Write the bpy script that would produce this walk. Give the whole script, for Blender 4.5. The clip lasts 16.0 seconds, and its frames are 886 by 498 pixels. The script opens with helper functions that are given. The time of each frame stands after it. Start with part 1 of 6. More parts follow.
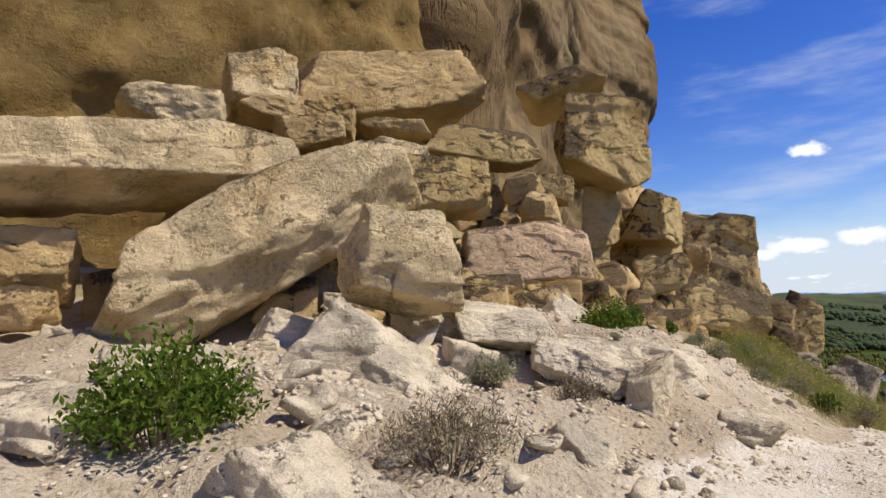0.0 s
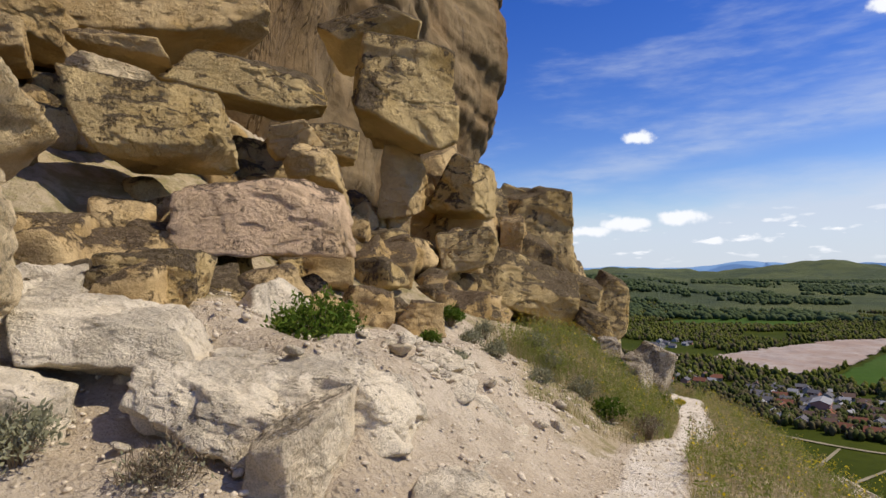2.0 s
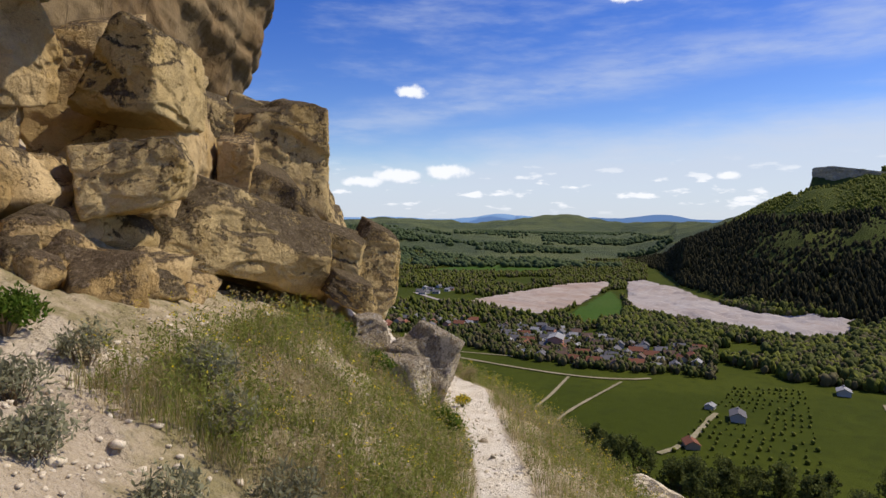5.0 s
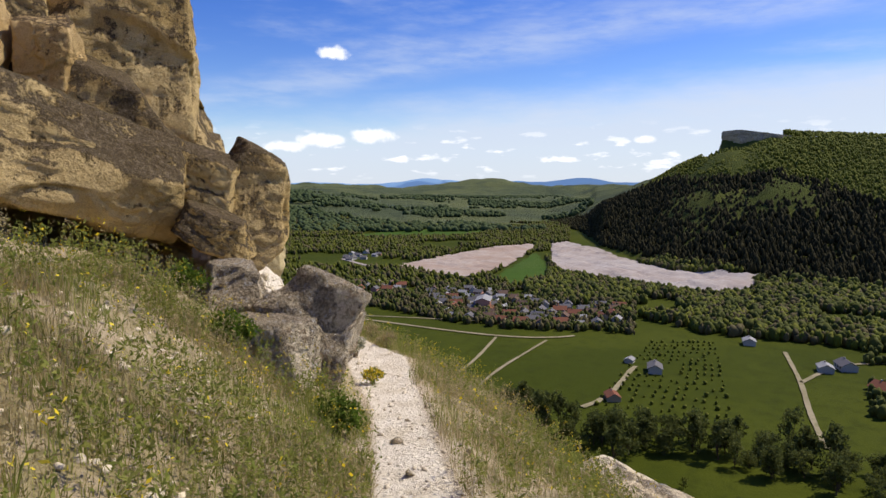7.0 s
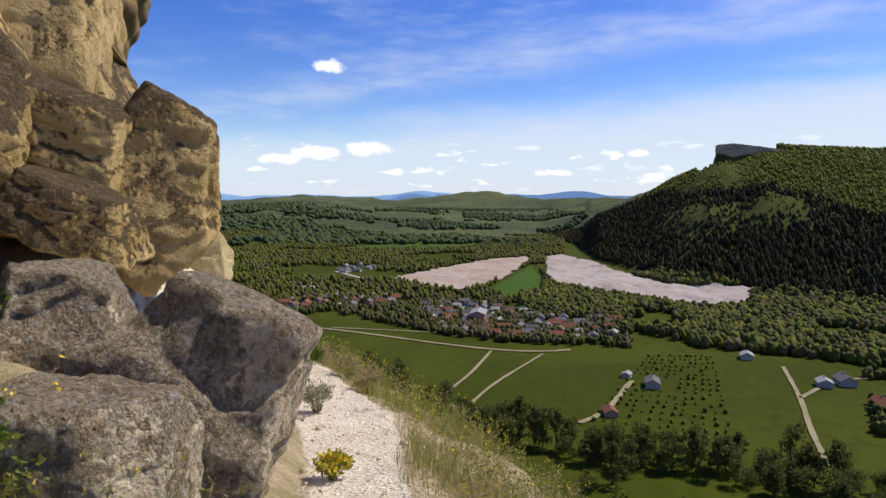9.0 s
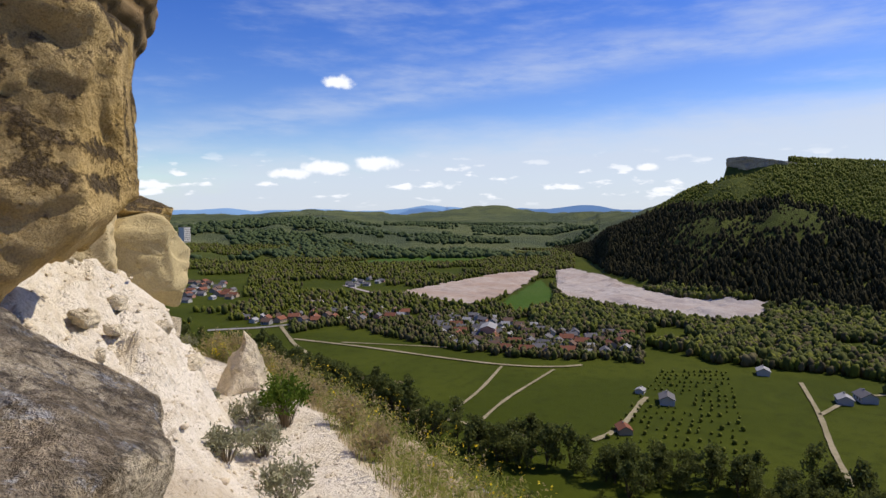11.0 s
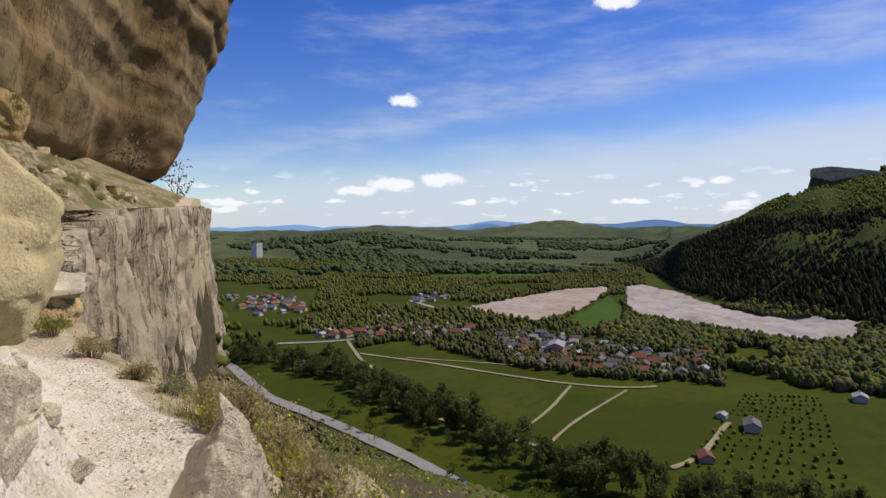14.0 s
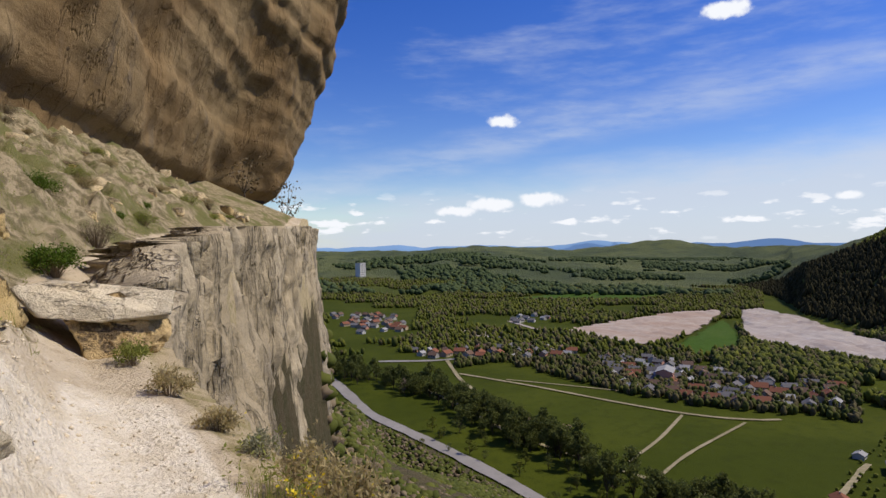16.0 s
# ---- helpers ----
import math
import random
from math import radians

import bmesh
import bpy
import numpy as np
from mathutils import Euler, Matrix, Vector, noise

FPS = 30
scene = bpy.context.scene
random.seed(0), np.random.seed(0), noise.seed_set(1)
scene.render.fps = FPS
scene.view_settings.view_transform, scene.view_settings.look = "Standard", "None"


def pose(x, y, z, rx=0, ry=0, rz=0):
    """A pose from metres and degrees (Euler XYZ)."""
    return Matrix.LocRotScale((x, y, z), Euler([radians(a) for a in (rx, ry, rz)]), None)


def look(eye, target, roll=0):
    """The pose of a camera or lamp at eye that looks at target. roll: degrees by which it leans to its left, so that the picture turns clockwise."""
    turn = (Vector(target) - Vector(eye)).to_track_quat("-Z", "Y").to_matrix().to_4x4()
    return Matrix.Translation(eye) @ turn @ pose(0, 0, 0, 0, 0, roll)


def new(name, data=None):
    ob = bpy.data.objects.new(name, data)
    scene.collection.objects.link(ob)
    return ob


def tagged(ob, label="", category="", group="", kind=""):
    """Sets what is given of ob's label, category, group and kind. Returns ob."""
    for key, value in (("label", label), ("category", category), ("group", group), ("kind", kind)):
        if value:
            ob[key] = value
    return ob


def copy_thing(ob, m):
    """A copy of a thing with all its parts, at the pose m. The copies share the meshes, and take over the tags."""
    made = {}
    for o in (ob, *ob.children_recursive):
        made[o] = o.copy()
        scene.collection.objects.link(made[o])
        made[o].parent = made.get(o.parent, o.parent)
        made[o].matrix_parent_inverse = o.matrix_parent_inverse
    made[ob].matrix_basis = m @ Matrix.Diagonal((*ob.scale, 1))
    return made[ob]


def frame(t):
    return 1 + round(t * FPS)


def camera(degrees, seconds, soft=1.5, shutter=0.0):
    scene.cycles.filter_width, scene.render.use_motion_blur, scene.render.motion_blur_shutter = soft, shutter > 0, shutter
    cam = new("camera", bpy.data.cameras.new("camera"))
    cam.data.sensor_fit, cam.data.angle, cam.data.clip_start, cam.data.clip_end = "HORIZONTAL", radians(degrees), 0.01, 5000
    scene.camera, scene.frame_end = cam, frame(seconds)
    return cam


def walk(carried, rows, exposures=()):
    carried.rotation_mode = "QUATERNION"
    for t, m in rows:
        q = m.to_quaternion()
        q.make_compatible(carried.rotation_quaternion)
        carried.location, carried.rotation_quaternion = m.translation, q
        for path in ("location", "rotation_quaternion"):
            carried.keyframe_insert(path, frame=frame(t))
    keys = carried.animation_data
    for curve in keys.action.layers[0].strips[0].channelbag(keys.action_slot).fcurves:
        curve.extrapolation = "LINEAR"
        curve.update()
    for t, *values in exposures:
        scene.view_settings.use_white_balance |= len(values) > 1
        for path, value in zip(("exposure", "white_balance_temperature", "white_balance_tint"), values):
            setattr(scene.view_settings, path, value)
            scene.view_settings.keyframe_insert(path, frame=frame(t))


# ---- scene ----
cam = camera(71.60, 16.0)
walk(cam, [
    (0.0, pose(0.000, 0.000, 0.000, 95.27, 1.84, -6.97)),
    (0.5, pose(0.392, 0.599, 0.168, 93.42, 1.59, -6.95)),
    (1.0, pose(0.953, 1.032, 0.122, 93.17, 1.52, -9.55)),
    (1.5, pose(1.560, 1.492, 0.161, 92.68, 1.26, -13.33)),
    (2.0, pose(2.201, 2.104, 0.172, 92.01, 0.75, -20.55)),
    (2.5, pose(2.806, 2.802, 0.207, 91.08, 0.15, -28.48)),
    (3.0, pose(3.375, 3.563, 0.183, 90.67, -0.07, -32.65)),
    (3.5, pose(4.018, 4.288, 0.130, 88.47, -0.27, -36.70)),
    (4.0, pose(4.543, 5.056, 0.131, 88.17, -0.34, -38.44)),
    (6.5, pose(7.132, 8.072, -0.291, 84.50, -0.03, -46.98)),
    (7.0, pose(7.751, 8.471, -0.652, 83.92, 0.17, -48.30)),
    (7.5, pose(8.282, 8.928, -0.747, 83.49, 0.13, -48.79)),
    (8.0, pose(8.955, 9.501, -0.885, 83.25, 0.11, -48.89)),
    (8.5, pose(9.508, 10.084, -1.030, 83.70, -0.02, -48.96)),
    (9.0, pose(10.173, 10.814, -1.134, 85.10, -0.03, -48.80)),
    (11.5, pose(12.552, 13.529, -1.671, 86.56, -0.06, -47.55)),
    (12.0, pose(13.121, 14.266, -1.741, 86.34, 0.12, -45.74)),
    (12.5, pose(13.639, 14.906, -1.878, 87.04, 0.16, -43.81)),
    (13.0, pose(14.069, 15.435, -1.973, 86.93, 0.24, -43.49)),
    (13.5, pose(14.470, 16.085, -2.075, 87.77, 0.15, -42.28)),
    (14.0, pose(14.833, 16.636, -2.180, 87.91, 0.38, -41.97)),
    (14.5, pose(15.090, 17.193, -2.239, 88.57, 0.32, -40.60)),
    (15.0, pose(15.306, 17.649, -2.284, 88.93, 0.44, -38.85)),
    (15.5, pose(15.492, 18.154, -2.312, 89.15, 0.40, -35.95)),
    (16.0, pose(15.664, 18.604, -2.327, 89.86, 0.55, -32.78)),
], exposures=((0.0, 0.05), (1.5, 0.0), (3.0, -0.18), (4.0, -0.15), (7.0, 0.08), (9.0, 0.10), (11.5, -0.06), (13.0, -0.12), (16.0, -0.12)))

# ---- light ----
SUN_DIR = Vector((0.57, -0.29, 0.77)).normalized()
world = bpy.data.worlds.new("sky")
scene.world = world
world.use_nodes = True
wt = world.node_tree


def sky_node(kind, operation=""):
    n = wt.nodes.new(kind)
    if operation:
        n.operation = operation
    return n


def wmath(op, a, b=None, clamp=False):
    n = wt.nodes.new("ShaderNodeMath")
    n.operation, n.use_clamp = op, clamp
    for i, v in enumerate((a, b)):
        if v is None:
            continue
        if isinstance(v, (int, float)):
            n.inputs[i].default_value = v
        else:
            wt.links.new(v, n.inputs[i])
    return n.outputs[0]


def wramp(v, lo, hi):
    n = wt.nodes.new("ShaderNodeMapRange")
    n.interpolation_type = "SMOOTHSTEP"
    wt.links.new(v, n.inputs[0])
    n.inputs[1].default_value, n.inputs[2].default_value = lo, hi
    return n.outputs[0]


def wnoise(vec, scale, detail, stretch=(1, 1, 1), rough=0.55, turn=(0, 0, 0)):
    m = wt.nodes.new("ShaderNodeMapping")
    m.inputs["Scale"].default_value = stretch
    m.inputs["Rotation"].default_value = turn
    wt.links.new(vec, m.inputs["Vector"])
    n = wt.nodes.new("ShaderNodeTexNoise")
    n.inputs["Scale"].default_value, n.inputs["Detail"].default_value, n.inputs["Roughness"].default_value = scale, detail, rough
    wt.links.new(m.outputs[0], n.inputs["Vector"])
    return n.outputs[0]


sky = sky_node("ShaderNodeTexSky")
sky.sky_type, sky.sun_disc = "NISHITA", False
sky.sun_elevation, sky.sun_rotation = math.asin(SUN_DIR.z), math.atan2(SUN_DIR.x, SUN_DIR.y)
sky.altitude, sky.air_density, sky.dust_density, sky.ozone_density = 300, 1.0, 0.3, 2.5
coord = sky_node("ShaderNodeTexCoord").outputs["Generated"]
split = sky_node("ShaderNodeSeparateXYZ")
wt.links.new(coord, split.inputs[0])
sz = split.outputs[2]
# thin high cirrus in streaks, a white veil low over the hills, small fair-weather clouds
streak = wnoise(coord, 2.6, 6, (1.0, 1.0, 4.5), 0.6, (0.25, 0.12, 0))
fibre = wnoise(coord, 9.0, 5, (1.0, 1.0, 5.0), 0.6, (0.25, 0.12, 0))
cirrus = wmath("MULTIPLY", wramp(wmath("ADD", wmath("MULTIPLY", streak, 0.75), wmath("MULTIPLY", fibre, 0.25)), 0.46, 0.74), 0.52)
edge = wmath("ADD", sz, wmath("MULTIPLY", wmath("SUBTRACT", streak, 0.5), 0.13))
edge = wmath("SUBTRACT", edge, wmath("MULTIPLY", wmath("SUBTRACT", split.outputs[0], 0.66), 0.16))
veil = wmath("MULTIPLY", wmath("SUBTRACT", 1.0, wramp(edge, 0.045, 0.125)), 0.88)
# one long band of thin cloud that climbs towards the east
rise_to = wmath("ADD", wmath("MULTIPLY", wramp(split.outputs[0], 0.30, 0.98), 0.16), 0.085)
apart = wmath("ABSOLUTE", wmath("SUBTRACT", wmath("ADD", sz, wmath("MULTIPLY", wmath("SUBTRACT", streak, 0.5), 0.10)), rise_to))
long_band = wmath("MULTIPLY", wmath("SUBTRACT", 1.0, wramp(apart, 0.0, 0.055)), wmath("MULTIPLY", wramp(fibre, 0.18, 0.72), 0.48))
cirrus = wmath("MAXIMUM", cirrus, long_band)
puff = wnoise(coord, 20.0, 5, (1.0, 1.0, 3.4), 0.5)
band = wmath("MULTIPLY", wramp(sz, 0.0, 0.03), wmath("SUBTRACT", 1.0, wramp(sz, 0.05, 0.10)))
cumulus = wmath("MULTIPLY", wramp(puff, 0.56, 0.66), band)
wob = wmath("MULTIPLY", wmath("SUBTRACT", wnoise(coord, 45.0, 4), 0.5), 0.030)
for cx, cy, cz, w, h in ((0.607, 0.769, 0.199, 0.024, 0.010), (0.607, 0.792, 0.068, 0.040, 0.010), (0.666, 0.742, 0.076, 0.038, 0.011),
                         (0.559, 0.827, 0.059, 0.030, 0.008), (0.799, 0.503, 0.329, 0.030, 0.011), (0.913, 0.402, 0.066, 0.016, 0.006)):
    off = sky_node("ShaderNodeVectorMath", operation="SUBTRACT")
    wt.links.new(coord, off.inputs[0])
    off.inputs[1].default_value = (cx, cy, cz)
    sc = sky_node("ShaderNodeVectorMath", operation="MULTIPLY")
    wt.links.new(off.outputs[0], sc.inputs[0])
    sc.inputs[1].default_value = (1 / w, 1 / w, 1 / h)
    ln = sky_node("ShaderNodeVectorMath", operation="LENGTH")
    wt.links.new(sc.outputs[0], ln.inputs[0])
    blob = wmath("SUBTRACT", 1.0, wramp(wmath("ADD", ln.outputs[1], wmath("MULTIPLY", wob, 60.0)), 0.6, 1.25))
    cumulus = wmath("MAXIMUM", cumulus, blob)
cover = wmath("MAXIMUM", cirrus, veil, True)
mixc = sky_node("ShaderNodeMix")
mixc.data_type = "RGBA"
wt.links.new(cover, mixc.inputs[0])
deep = sky_node("ShaderNodeHueSaturation")
deep.inputs["Hue"].default_value, deep.inputs["Saturation"].default_value, deep.inputs["Value"].default_value = 0.526, 1.40, 1.92
wt.links.new(sky.outputs[0], deep.inputs["Color"])
wt.links.new(deep.outputs[0], mixc.inputs[6])
mixc.inputs[7].default_value = (9.2, 10.2, 12.2, 1)
heap = sky_node("ShaderNodeMix")
heap.data_type = "RGBA"
wt.links.new(cumulus, heap.inputs[0])
wt.links.new(mixc.outputs[2], heap.inputs[6])
heap.inputs[7].default_value = (14.2, 14.5, 15.2, 1)
bg = wt.nodes["Background"]
wt.links.new(heap.outputs[2], bg.inputs[0])
bg.inputs[1].default_value = 0.071

sun = new("sun", bpy.data.lights.new("sun", "SUN"))
sun.data.energy, sun.data.angle, sun.data.color = 4.6, radians(0.53), (1.0, 0.91, 0.76)
sun.matrix_world = look((0, 0, 60), Vector((0, 0, 60)) - SUN_DIR)


# ---- materials ----
class Nodes:
    """A small builder for node materials."""

    def __init__(self, name, rough=0.9):
        self.mat = bpy.data.materials.new(name)
        self.mat.use_nodes = True
        self.t = self.mat.node_tree
        self.bsdf = self.t.nodes["Principled BSDF"]
        self.bsdf.inputs["Roughness"].default_value = rough
        self.bsdf.inputs["Specular IOR Level"].default_value = 0.06
        self.pos = self.t.nodes.new("ShaderNodeNewGeometry")
        self.rand = self.t.nodes.new("ShaderNodeObjectInfo").outputs["Random"]

    def put(self, v, socket):
        if isinstance(v, (int, float)):
            socket.default_value = v
        elif isinstance(v, tuple):
            socket.default_value = (*v, 1) if len(v) == 3 and len(socket.default_value) == 4 else v
        else:
            self.t.links.new(v, socket)

    def noise(self, scale, detail=4, rough=0.6, stretch=None, vec=None, kind="ShaderNodeTexNoise"):
        src = vec or self.pos.outputs["Position"]
        if stretch:
            m = self.t.nodes.new("ShaderNodeMapping")
            m.inputs["Scale"].default_value = stretch
            self.t.links.new(src, m.inputs["Vector"])
            src = m.outputs[0]
        n = self.t.nodes.new(kind)
        self.t.links.new(src, n.inputs["Vector"])
        n.inputs["Scale"].default_value = scale
        if kind == "ShaderNodeTexNoise":
            n.inputs["Detail"].default_value, n.inputs["Roughness"].default_value = detail, rough
        return n.outputs[0]

    def math(self, op, a, b=0.0):
        n = self.t.nodes.new("ShaderNodeMath")
        n.operation = op
        self.put(a, n.inputs[0])
        self.put(b, n.inputs[1])
        return n.outputs[0]

    def ramp(self, v, lo, hi):
        n = self.t.nodes.new("ShaderNodeMapRange")
        n.interpolation_type = "SMOOTHSTEP"
        self.put(v, n.inputs[0])
        n.inputs[1].default_value, n.inputs[2].default_value = lo, hi
        return n.outputs[0]

    def mix(self, f, a, b):
        n = self.t.nodes.new("ShaderNodeMix")
        n.data_type = "RGBA"
        self.put(f, n.inputs[0])
        self.put(a, n.inputs[6])
        self.put(b, n.inputs[7])
        return n.outputs[2]

    def up(self):
        s = self.t.nodes.new("ShaderNodeSeparateXYZ")
        self.t.links.new(self.pos.outputs["Normal"], s.inputs[0])
        return s.outputs[2]

    def done(self, colour, height=None, strength=0.5, dist=0.05):
        self.put(colour, self.bsdf.inputs["Base Color"])
        if height is not None:
            b = self.t.nodes.new("ShaderNodeBump")
            b.inputs["Strength"].default_value, b.inputs["Distance"].default_value = strength, dist
            self.t.links.new(height, b.inputs["Height"])
            self.t.links.new(b.outputs[0], self.bsdf.inputs["Normal"])
        return self.mat


def limestone(name, pale, ochre, ochre_lo, lichen, lichen_lo, lichen_up, rust=0.0, relief=0.05, spot=0.40, mottle=0.12):
    """Weathered limestone: clean pale and ochre breaks, a rough grey lichen crust on what faces up, pits and grain."""
    n = Nodes(name)
    big, mid, fine = n.noise(0.55, 4), n.noise(3.2, 6, 0.65), n.noise(22, 6, 0.72)
    col = n.mix(n.ramp(big, ochre_lo, ochre_lo + 0.22), pale, ochre)
    col = n.mix(n.math("MULTIPLY", n.ramp(mid, 0.48, 0.72), 0.30), col, tuple(c * 0.74 for c in ochre))
    col = n.mix(n.math("MULTIPLY", n.ramp(n.noise(1.3, 5, 0.6, (1, 1, 2.2)), 0.50, 0.62), 0.45), col, tuple(min(c * 1.12, 0.82) for c in pale))
    if rust:
        col = n.mix(n.math("MULTIPLY", n.ramp(n.noise(5.5, 6, 0.7), 0.54, 0.62), rust), col, (0.32, 0.17, 0.06))
    # the crust: up-facing, ragged at its rim, with runs below it
    drip = n.noise(2.1, 6, 0.7, (1.6, 1.6, 0.35))
    swing = n.math("ADD", n.math("MULTIPLY", n.math("SUBTRACT", drip, 0.5), 1.25), n.math("MULTIPLY", n.math("SUBTRACT", big, 0.5), 1.1))
    crust = n.math("ADD", n.math("MULTIPLY", n.up(), lichen_up), n.math("ADD", swing, n.math("MULTIPLY", n.math("SUBTRACT", fine, 0.5), 0.95)))
    crust = n.ramp(crust, lichen_lo - 0.05, lichen_lo + 0.16)
    speck = n.noise(34, 5, 0.75)
    spots = n.mix(n.ramp(speck, 0.42, 0.58), tuple(c * spot for c in lichen), lichen)
    spots = n.mix(n.math("MULTIPLY", n.ramp(n.noise(15, 6, 0.75), 0.54, 0.62), 0.80), spots, tuple(min(c * 2.3, 0.55) for c in lichen))
    col = n.mix(n.math("MULTIPLY", crust, 0.92), col, spots)
    patch = n.ramp(n.noise(1.9, 5, 0.65), 0.42, 0.58)
    blot = n.math("MULTIPLY", n.ramp(n.noise(16, 7, 0.80), 0.50, 0.57), patch)
    col = n.mix(n.math("MULTIPLY", blot, mottle), col, (0.11, 0.085, 0.062))
    col = n.mix(n.math("MULTIPLY", n.ramp(n.noise(19, 6, 0.78), 0.56, 0.62), mottle), col, tuple(min(c * 1.15, 0.8) for c in pale))
    grain = n.noise(90, 4, 0.78)
    col = n.mix(n.math("MULTIPLY", n.ramp(grain, 0.52, 0.40), 0.45), col, tuple(c * 0.42 for c in ochre))
    pits = n.ramp(n.noise(13, kind="ShaderNodeTexVoronoi", stretch=(1, 1, 1.3)), 0.03, 0.17)
    holes = n.math("MULTIPLY", n.math("SUBTRACT", 1.0, pits), n.ramp(n.noise(2.1, 4), 0.47, 0.60))
    col = n.mix(n.math("MULTIPLY", holes, 0.6), col, tuple(c * 0.30 for c in ochre))
    rough = n.math("ADD", 0.30, n.math("MULTIPLY", n.math("MAXIMUM", crust, n.math("MULTIPLY", patch, 0.7)), 0.70))
    h = n.math("ADD", n.math("MULTIPLY", mid, 0.55), n.math("MULTIPLY", rough, n.math("ADD", n.math("MULTIPLY", fine, 0.95), n.math("MULTIPLY", grain, 0.22))))
    h = n.math("ADD", h, n.math("MULTIPLY", holes, -0.35))
    return n.done(col, h, 1.0, relief)


ROCK_W = limestone("limestone_cream", (0.74, 0.585, 0.35), (0.66, 0.47, 0.22), 0.48, (0.36, 0.27, 0.165), 0.24, 0.36, relief=0.10, mottle=0.42)
ROCK_B = limestone("limestone_bedrock", (0.73, 0.63, 0.46), (0.66, 0.53, 0.34), 0.50, (0.42, 0.34, 0.24), 0.42, 0.30, relief=0.085, mottle=0.20)
ROCK_O = limestone("limestone_ochre", (0.58, 0.42, 0.21), (0.50, 0.33, 0.13), 0.44, (0.14, 0.105, 0.075), 0.26, 0.46, relief=0.07, mottle=0.16)
ROCK_P = limestone("limestone_pink", (0.64, 0.46, 0.29), (0.56, 0.39, 0.21), 0.50, (0.17, 0.13, 0.10), 0.24, 0.42, relief=0.07)
ROCK_L = limestone("limestone_lichened", (0.62, 0.46, 0.22), (0.54, 0.37, 0.14), 0.44, (0.115, 0.09, 0.066), 0.13, 0.62, relief=0.085, mottle=0.22)
ROCK_G = limestone("limestone_grey", (0.66, 0.56, 0.40), (0.58, 0.44, 0.27), 0.50, (0.52, 0.42, 0.29), -0.02, 0.26, rust=0.55, relief=0.10, spot=0.42, mottle=0.55)
ROCK_T = limestone("limestone_tan", (0.60, 0.49, 0.29), (0.53, 0.40, 0.20), 0.48, (0.20, 0.155, 0.11), 0.30, 0.40, relief=0.06, mottle=0.30)
ROCK_Y = limestone("limestone_yellow", (0.54, 0.44, 0.24), (0.48, 0.37, 0.17), 0.48, (0.17, 0.14, 0.10), 0.55, 0.42, relief=0.03)


def cliff_rock(name, pale, ochre, grey, grey_lo, layer, crack=0.0):
    """Cliff limestone: bedding bands, vertical streaks of grey, pits."""
    n = Nodes(name)
    big, mid, fine = n.noise(0.06, 5), n.noise(0.55, 7, 0.68), n.noise(3.5, 6, 0.7)
    bed = n.noise(0.5, 4, 0.6, (0.05, 0.05, 1.0 * layer))
    streak = n.noise(0.25, 5, 0.65, (1.0, 1.0, 0.10))
    col = n.mix(n.ramp(big, 0.42, 0.62), pale, ochre)
    col = n.mix(n.math("MULTIPLY", n.ramp(bed, 0.48, 0.64), 0.55), col, tuple(c * 0.62 for c in ochre))
    col = n.mix(n.math("MULTIPLY", n.ramp(mid, 0.5, 0.75), 0.25), col, tuple(c * 1.15 for c in pale))
    col = n.mix(n.ramp(n.math("ADD", n.math("MULTIPLY", streak, 0.7), n.math("MULTIPLY", mid, 0.3)), grey_lo, grey_lo + 0.13), col, grey)
    ledge = n.noise(1.6, 4, 0.6, (0.05, 0.05, 1.0 * layer))
    col = n.mix(n.math("MULTIPLY", n.ramp(ledge, 0.52, 0.60), 0.35), col, tuple(c * 0.5 for c in ochre))
    h = n.math("ADD", n.math("ADD", n.math("MULTIPLY", bed, 0.9), n.math("MULTIPLY", ledge, 0.45)), n.math("ADD", n.math("MULTIPLY", mid, 0.55), n.math("MULTIPLY", fine, 0.30)))
    fine2 = n.noise(11, 5, 0.75)
    col = n.mix(n.math("MULTIPLY", n.ramp(fine2, 0.55, 0.40), 0.4), col, tuple(c * 0.4 for c in ochre))
    joint = n.ramp(n.math("ABSOLUTE", n.math("SUBTRACT", n.noise(0.35, 5, 0.6, (1, 1, 0.16)), 0.5)), 0.0, 0.02)
    col = n.mix(n.math("MULTIPLY", n.math("SUBTRACT", 1.0, joint), 0.15 + 0.6 * crack), col, tuple(c * 0.35 for c in ochre))
    split_v = n.ramp(n.math("ABSOLUTE", n.math("SUBTRACT", n.noise(0.5, 6, 0.6, (1, 1, 0.10)), 0.5)), 0.0, 0.028)
    col = n.mix(n.math("MULTIPLY", n.math("SUBTRACT", 1.0, split_v), crack), col, tuple(c * 0.28 for c in ochre))
    h = n.math("ADD", h, n.math("MULTIPLY", split_v, crack))
    h = n.math("ADD", h, n.math("ADD", n.math("MULTIPLY", fine2, 0.12), n.math("MULTIPLY", joint, 0.4)))
    return n.done(col, h, 0.9, 0.28)


CLIFF = cliff_rock("cliff_limestone", (0.285, 0.205, 0.108), (0.232, 0.150, 0.070), (0.130, 0.108, 0.088), 0.565, 0.5)
WALL = cliff_rock("cliff_wall_pale", (0.50, 0.42, 0.30), (0.42, 0.34, 0.22), (0.24, 0.205, 0.165), 0.53, 0.4, 0.40)
CAVE = limestone("cave_limestone", (0.28, 0.19, 0.072), (0.23, 0.145, 0.045), 0.45, (0.15, 0.11, 0.06), 0.42, 0.10, relief=0.08)


